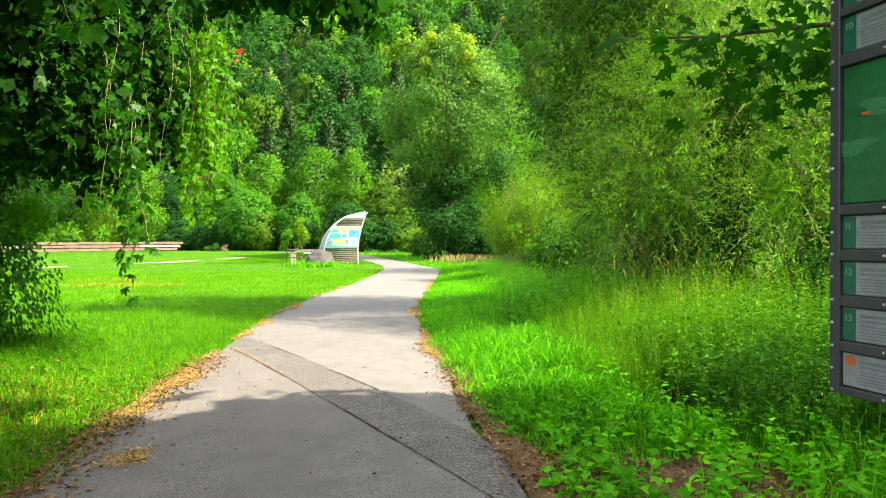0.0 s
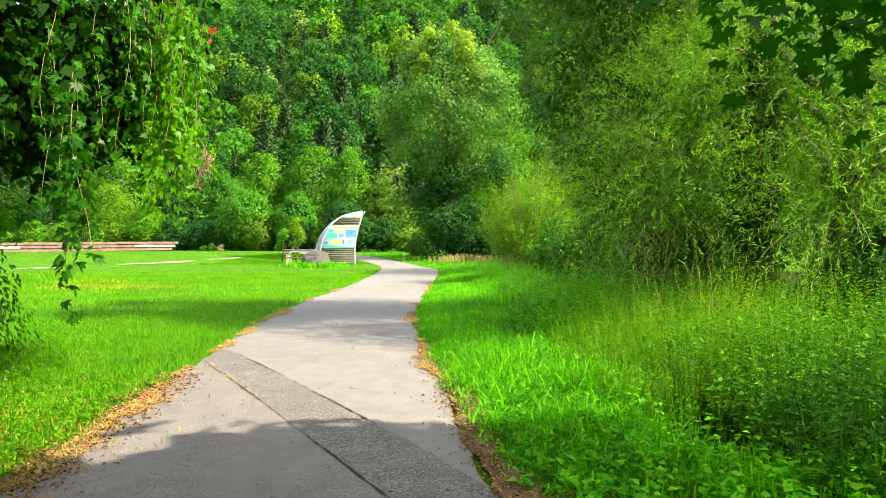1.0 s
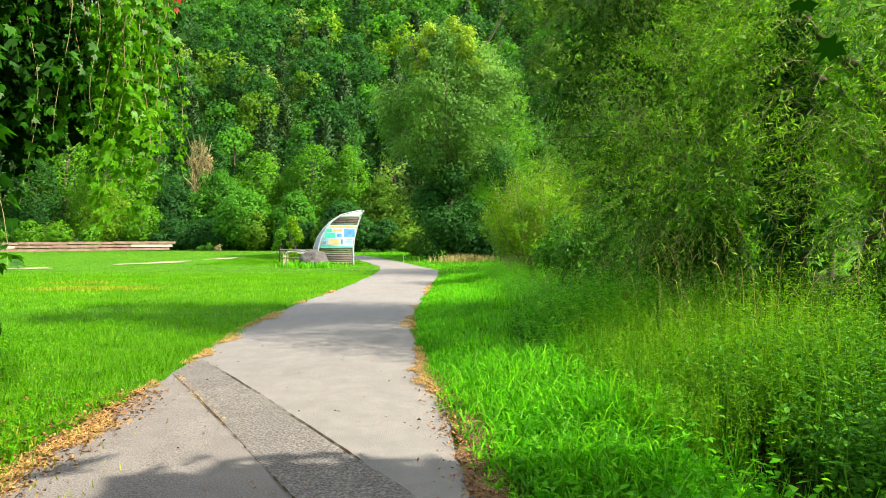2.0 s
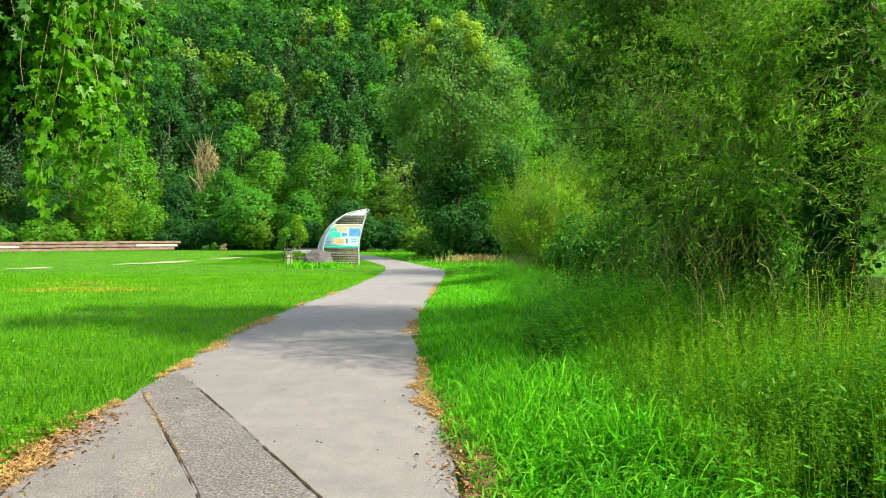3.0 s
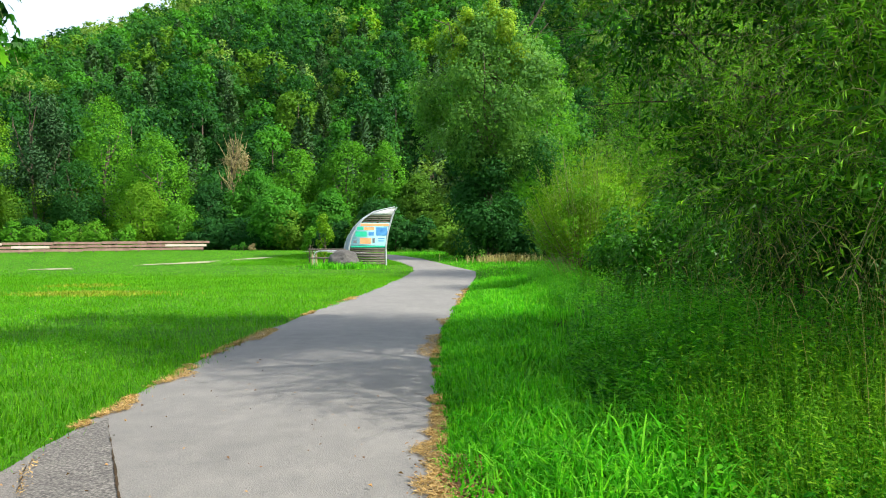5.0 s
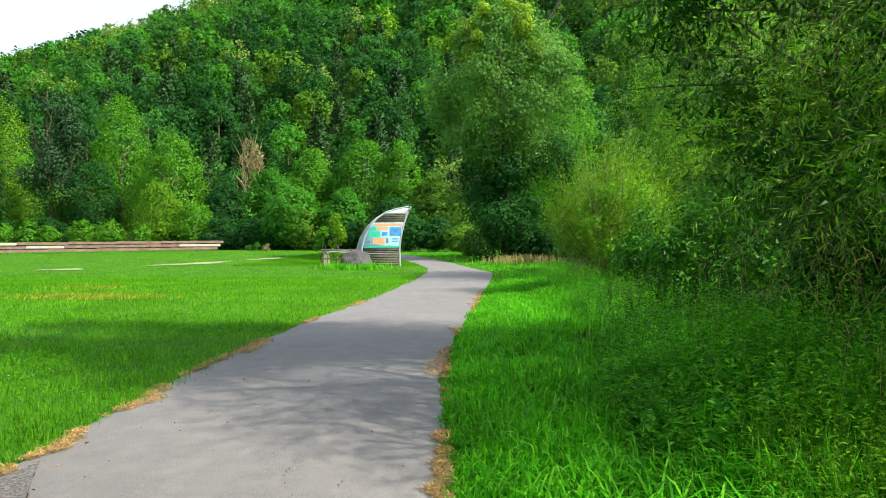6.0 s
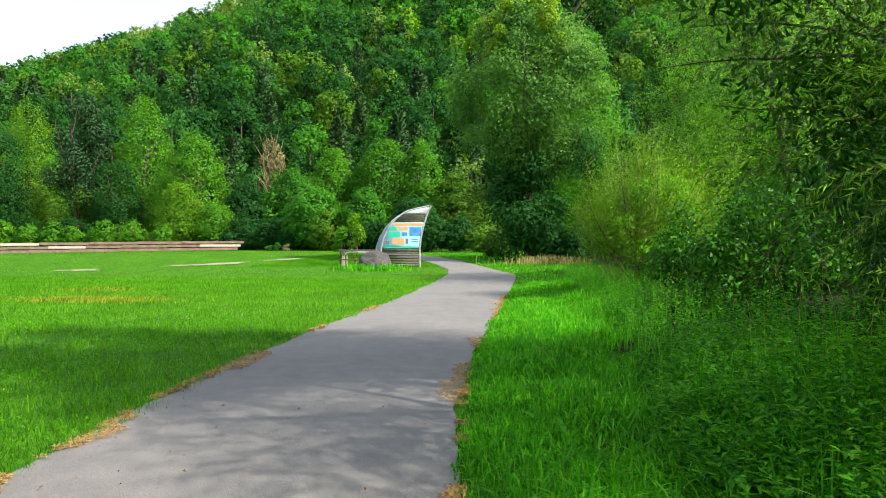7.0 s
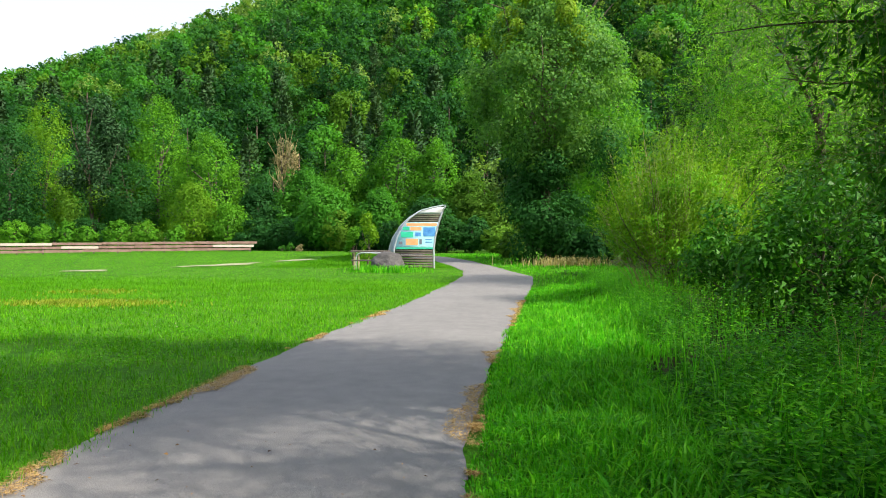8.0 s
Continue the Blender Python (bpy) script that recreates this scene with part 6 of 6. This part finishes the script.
def sail(name, at, turn, size, label):
    ob = thing(name, at, label, "display wall", turn=turn)

    def lft(z):
        return float(np.interp(z, SH_Z, SH_L)) * size

    def rgt(z):
        return float(np.interp(z, SH_Z, SH_R)) * size

    def band(pname, za, zb, y0, y1, mat, lab="", steps=6, inset=0.03):
        """A panel between two heights that follows the sail's outline, with thickness."""
        zs = np.linspace(za, zb, steps)
        v = []
        for z in zs:
            for y in (y0, y1):
                v += [(lft(z) + inset, y, z * size), (rgt(z) - inset, y, z * size)]
        f = []
        for i in range(steps - 1):
            o = i * 4
            f += [(o, o + 1, o + 5, o + 4), (o + 3, o + 2, o + 6, o + 7), (o + 2, o, o + 4, o + 6), (o + 1, o + 3, o + 7, o + 5)]
        f += [(0, 2, 3, 1), (steps * 4 - 4, steps * 4 - 3, steps * 4 - 1, steps * 4 - 2)]
        return put(pname, mesh_np(pname, np.array(v), np.array(f), mat), ob, lab)

    zs = np.linspace(0, 3.64, 22)
    put("post", mesh_np("post", *tube_np([(rgt(z), 0, z * size) for z in zs], np.full(22, 0.055), 8), M_STEEL, True), ob, "curved pale steel post")
    zl = np.linspace(0.0, 3.64, 26)
    put("arch", mesh_np("arch", *tube_np([(lft(z), 0, z * size) for z in zl], np.full(26, 0.045), 8), M_STEEL, True), ob, "curved pale steel arch")
    for i in range(7):
        z = 0.06 + i * 0.15
        band("slat", z, z + 0.115, -0.02, 0.02, M_SLAT, "", 2)
    info = band("info_panel", 1.12, 2.66, -0.025, -0.005, M_SIGNBG, "printed colour information panel", 8)
    for i in range(4):
        z = 2.70 + i * 0.115
        band("slat", z, z + 0.07, -0.02, 0.02, M_SLAT, "", 2)
    band("top_sheet", 3.15, 3.54, -0.02, 0.0, M_SHEET, "pale metal top sheet", 4)
    band("slat", 3.57, 3.605, -0.02, 0.02, M_SLAT, "", 2)
    zs = np.linspace(0.3, 3.35, 24)
    v, f = [], []
    for z in zs:
        k = min(1.0, (3.55 - z) / 2.0)
        for du, dy in ((0.02, 0.03), (-0.34 * k, 0.62 * k + 0.05), (-0.32 * k, 0.66 * k + 0.05), (0.04, 0.06)):
            v.append((lft(z) + du, dy, z * size))
    for i in range(23):
        o = i * 4
        f += [(o, o + 1, o + 5, o + 4), (o + 1, o + 2, o + 6, o + 5), (o + 2, o + 3, o + 7, o + 6), (o + 3, o, o + 4, o + 7)]
    put("side_sheet", mesh_np("side_sheet", np.array(v), np.array(f), M_SIDE), ob, "grey-blue curved side sheet")
    rear = [(lft(z) - 0.34 * min(1.0, (3.55 - z) / 2.0), 0.62 * min(1.0, (3.55 - z) / 2.0) + 0.05, z * size) for z in np.linspace(0.0, 3.5, 20)]
    put("arch", mesh_np("arch", *tube_np(rear, np.full(20, 0.04), 8), M_STEEL, True), ob, "rear curved steel arch")

    def block(x0, x1, za, zb, mat, lab):
        part("print", box_bm(((x1 - x0) * size, 0.004, (zb - za) * size), ((x0 + x1) / 2 * size, -0.031, (za + zb) / 2 * size), 0), mat, info, lab)
    block(-2.16, -0.06, 1.13, 1.22, M_SIGNGREEN, "green foot band")
    block(-1.58, 0.16, 2.46, 2.62, M_SIGNORANGE, "salmon title band")
    block(-1.80, -1.42, 2.22, 2.40, M_SIGNGREEN, "green picture block")
    block(-1.36, -0.72, 2.20, 2.40, M_SIGNORANGE, "orange picture block")
    block(-1.90, -1.20, 1.80, 2.12, M_SIGNGREEN, "green picture block")
    block(-0.62, 0.08, 1.86, 2.38, M_SIGNBLUE, "blue picture block")
    block(-1.08, -0.76, 1.86, 2.08, M_SIGNBLUE, "blue picture block")
    block(-1.62, -0.92, 1.36, 1.72, M_SIGNORANGE, "orange picture block")
    block(-0.84, -0.70, 1.40, 1.70, M_INK, "dark text column")
    block(-2.04, -1.82, 1.40, 1.56, M_INK, "dark text column")
    block(-0.5, -0.1, 1.5, 1.56, M_SIGNBLUE, "blue text line")
    block(-0.5, -0.1, 1.64, 1.70, M_SIGNBLUE, "blue text line")
    return ob


sail("display_wall", (-5.7, 43.8, SZ), 7.5, 0.965, "sail-shaped timber and steel display wall with colour print")

# boulder
rng = np.random.default_rng(121)
bm = bmesh.new()
bmesh.ops.create_icosphere(bm, subdivisions=5, radius=1.0)
for vert in bm.verts:
    c = vert.co.copy()
    k = 1 + 0.16 * noise.noise(c * 1.3) + 0.07 * noise.noise(c * 3.1) + 0.025 * noise.noise(c * 8)
    vert.co = Vector((c.x * 0.92 * k, c.y * 0.8 * k, max(c.z, -0.35) * 0.78 * k))
bo = part("boulder", bm, M_STONE, None, smooth=True)
bo.location = (-7.75, 41.6, ground_z(-7.75, 41.6) + 0.22)
tagged(bo, "rounded grey-brown boulder lying in the grass", "boulder")
x, y = rng.normal(-7.75, 0.8, 1500), rng.normal(41.0, 0.5, 1500)
p = np.stack([x, y, land(x, y) - 0.02], 1)
tagged(put("boulder_grass", mesh_np("boulder_grass", *blades_np(rng, p, U(0.15, 0.5, 1500), 0.03, 0.3, 2), M_TALL)), "longer grass tufts round the boulder", "grass", kind="stuff")

# rustic table with steel hoops
tb = thing("picnic_table", (-9.0, 42.6, ground_z(-9.0, 42.6)), "weathered timber picnic table with bent steel hoops", "table", turn=6)
for i in range(3):
    part("plank", box_bm((2.1, 0.24, 0.09), (0, -0.26 + 0.26 * i, 1.0), 0.02), M_SLAT, tb, "thick grey tabletop plank")
for i in range(2):
    part("seat_plank", box_bm((1.5, 0.18, 0.07), (-0.15, -0.95 + 0.2 * i, 0.52), 0.015), M_SLAT, tb, "grey seat plank")
for xx in (-0.85, -0.62):
    part("leg", box_bm((0.09, 0.09, 0.95), (xx, -0.2, 0.475), 0.01), M_STAKE, tb, "pale round wooden leg")
part("leg", box_bm((0.1, 0.1, 0.95), (0.8, 0.0, 0.475), 0.01), M_STAKE, tb)
for yy in (-0.45, 0.3):
    a = np.linspace(0, math.pi / 2, 7)
    pts = [(-0.72, yy, 0.0), (-0.72, yy, 0.6)] + [(-0.72 + 0.3 * (1 - math.cos(t)), yy, 0.65 + 0.26 * math.sin(t)) for t in a] + [(0.4, yy, 0.93), (0.75, yy, 0.9)]
    put("hoop", mesh_np("hoop", *tube_np(pts, np.full(len(pts), 0.028), 8), M_STEEL, True), tb, "bent bright steel hoop")

# sapling with its stake
sx, sy = -9.9, 45.2
shrub("sapling", sx, sy, 0.62, 0.62, 3.4, 1500, 0.16, 0.45, M_WILLOWL, "young light green tree by the table", 161, 8, category="tree")
shrub("sapling", sx - 1.2, sy + 1.2, 0.5, 0.5, 2.7, 1000, 0.16, 0.45, M_BRIGHT, "young mid-green tree beside the lighter one", 162, 7, category="tree")


# ---- timber fence along the lawn ----
rng = np.random.default_rng(131)
F0, F1 = np.array([-28.9, 70.8]), np.array([-52.0, 55.0])
along = F1 - F0
total = np.linalg.norm(along)
along /= total
fence = thing("fence", (*F0, ground_z(*F0)), "weathered three-board timber fence along the lawn", "fence", turn=math.degrees(math.atan2(along[1], along[0])))
pieces = {}
for i in range(int(total / 2.0) + 1):
    q = F0 + along * i * 2.0
    part("post", box_bm((0.12, 0.12, 1.12), (i * 2.0, -0.10, 0.5 + ground_z(*q) - ground_z(*F0)), 0.01), M_SLAT, fence)
for row in range(3):
    at, z = -0.3 * row - 0.1, 0.24 + row * 0.33
    while at < total:
        ln = rng.choice([3.0, 4.0])
        q = F0 + along * (at + ln / 2)
        dz = ground_z(*q) - ground_z(*F0)
        tilt = Euler((0, rng.normal(0, 0.004), 0)).to_matrix().to_4x4()
        part("board", box_bm((ln - 0.02, 0.035, 0.235), (at + ln / 2, -0.02 + rng.normal(0, 0.006), z + dz), 0.006, tilt), M_BOARDPALE if rng.random() < 0.08 else M_BOARD, fence)
        at += ln

# low hedge plants and a short pale post at the lawn's far edge
for i, px in enumerate([500, 530, 515]):
    x, y = spot(px, 66)
    shrub("shrub", x, y, 0.5, 0.5, 0.9 if i else 0.7, 500, 0.16, 0.3, M_DEAD if i == 1 else M_MIDG, "small scrubby plant at the lawn's far edge", 170 + i, 6, category="shrub")
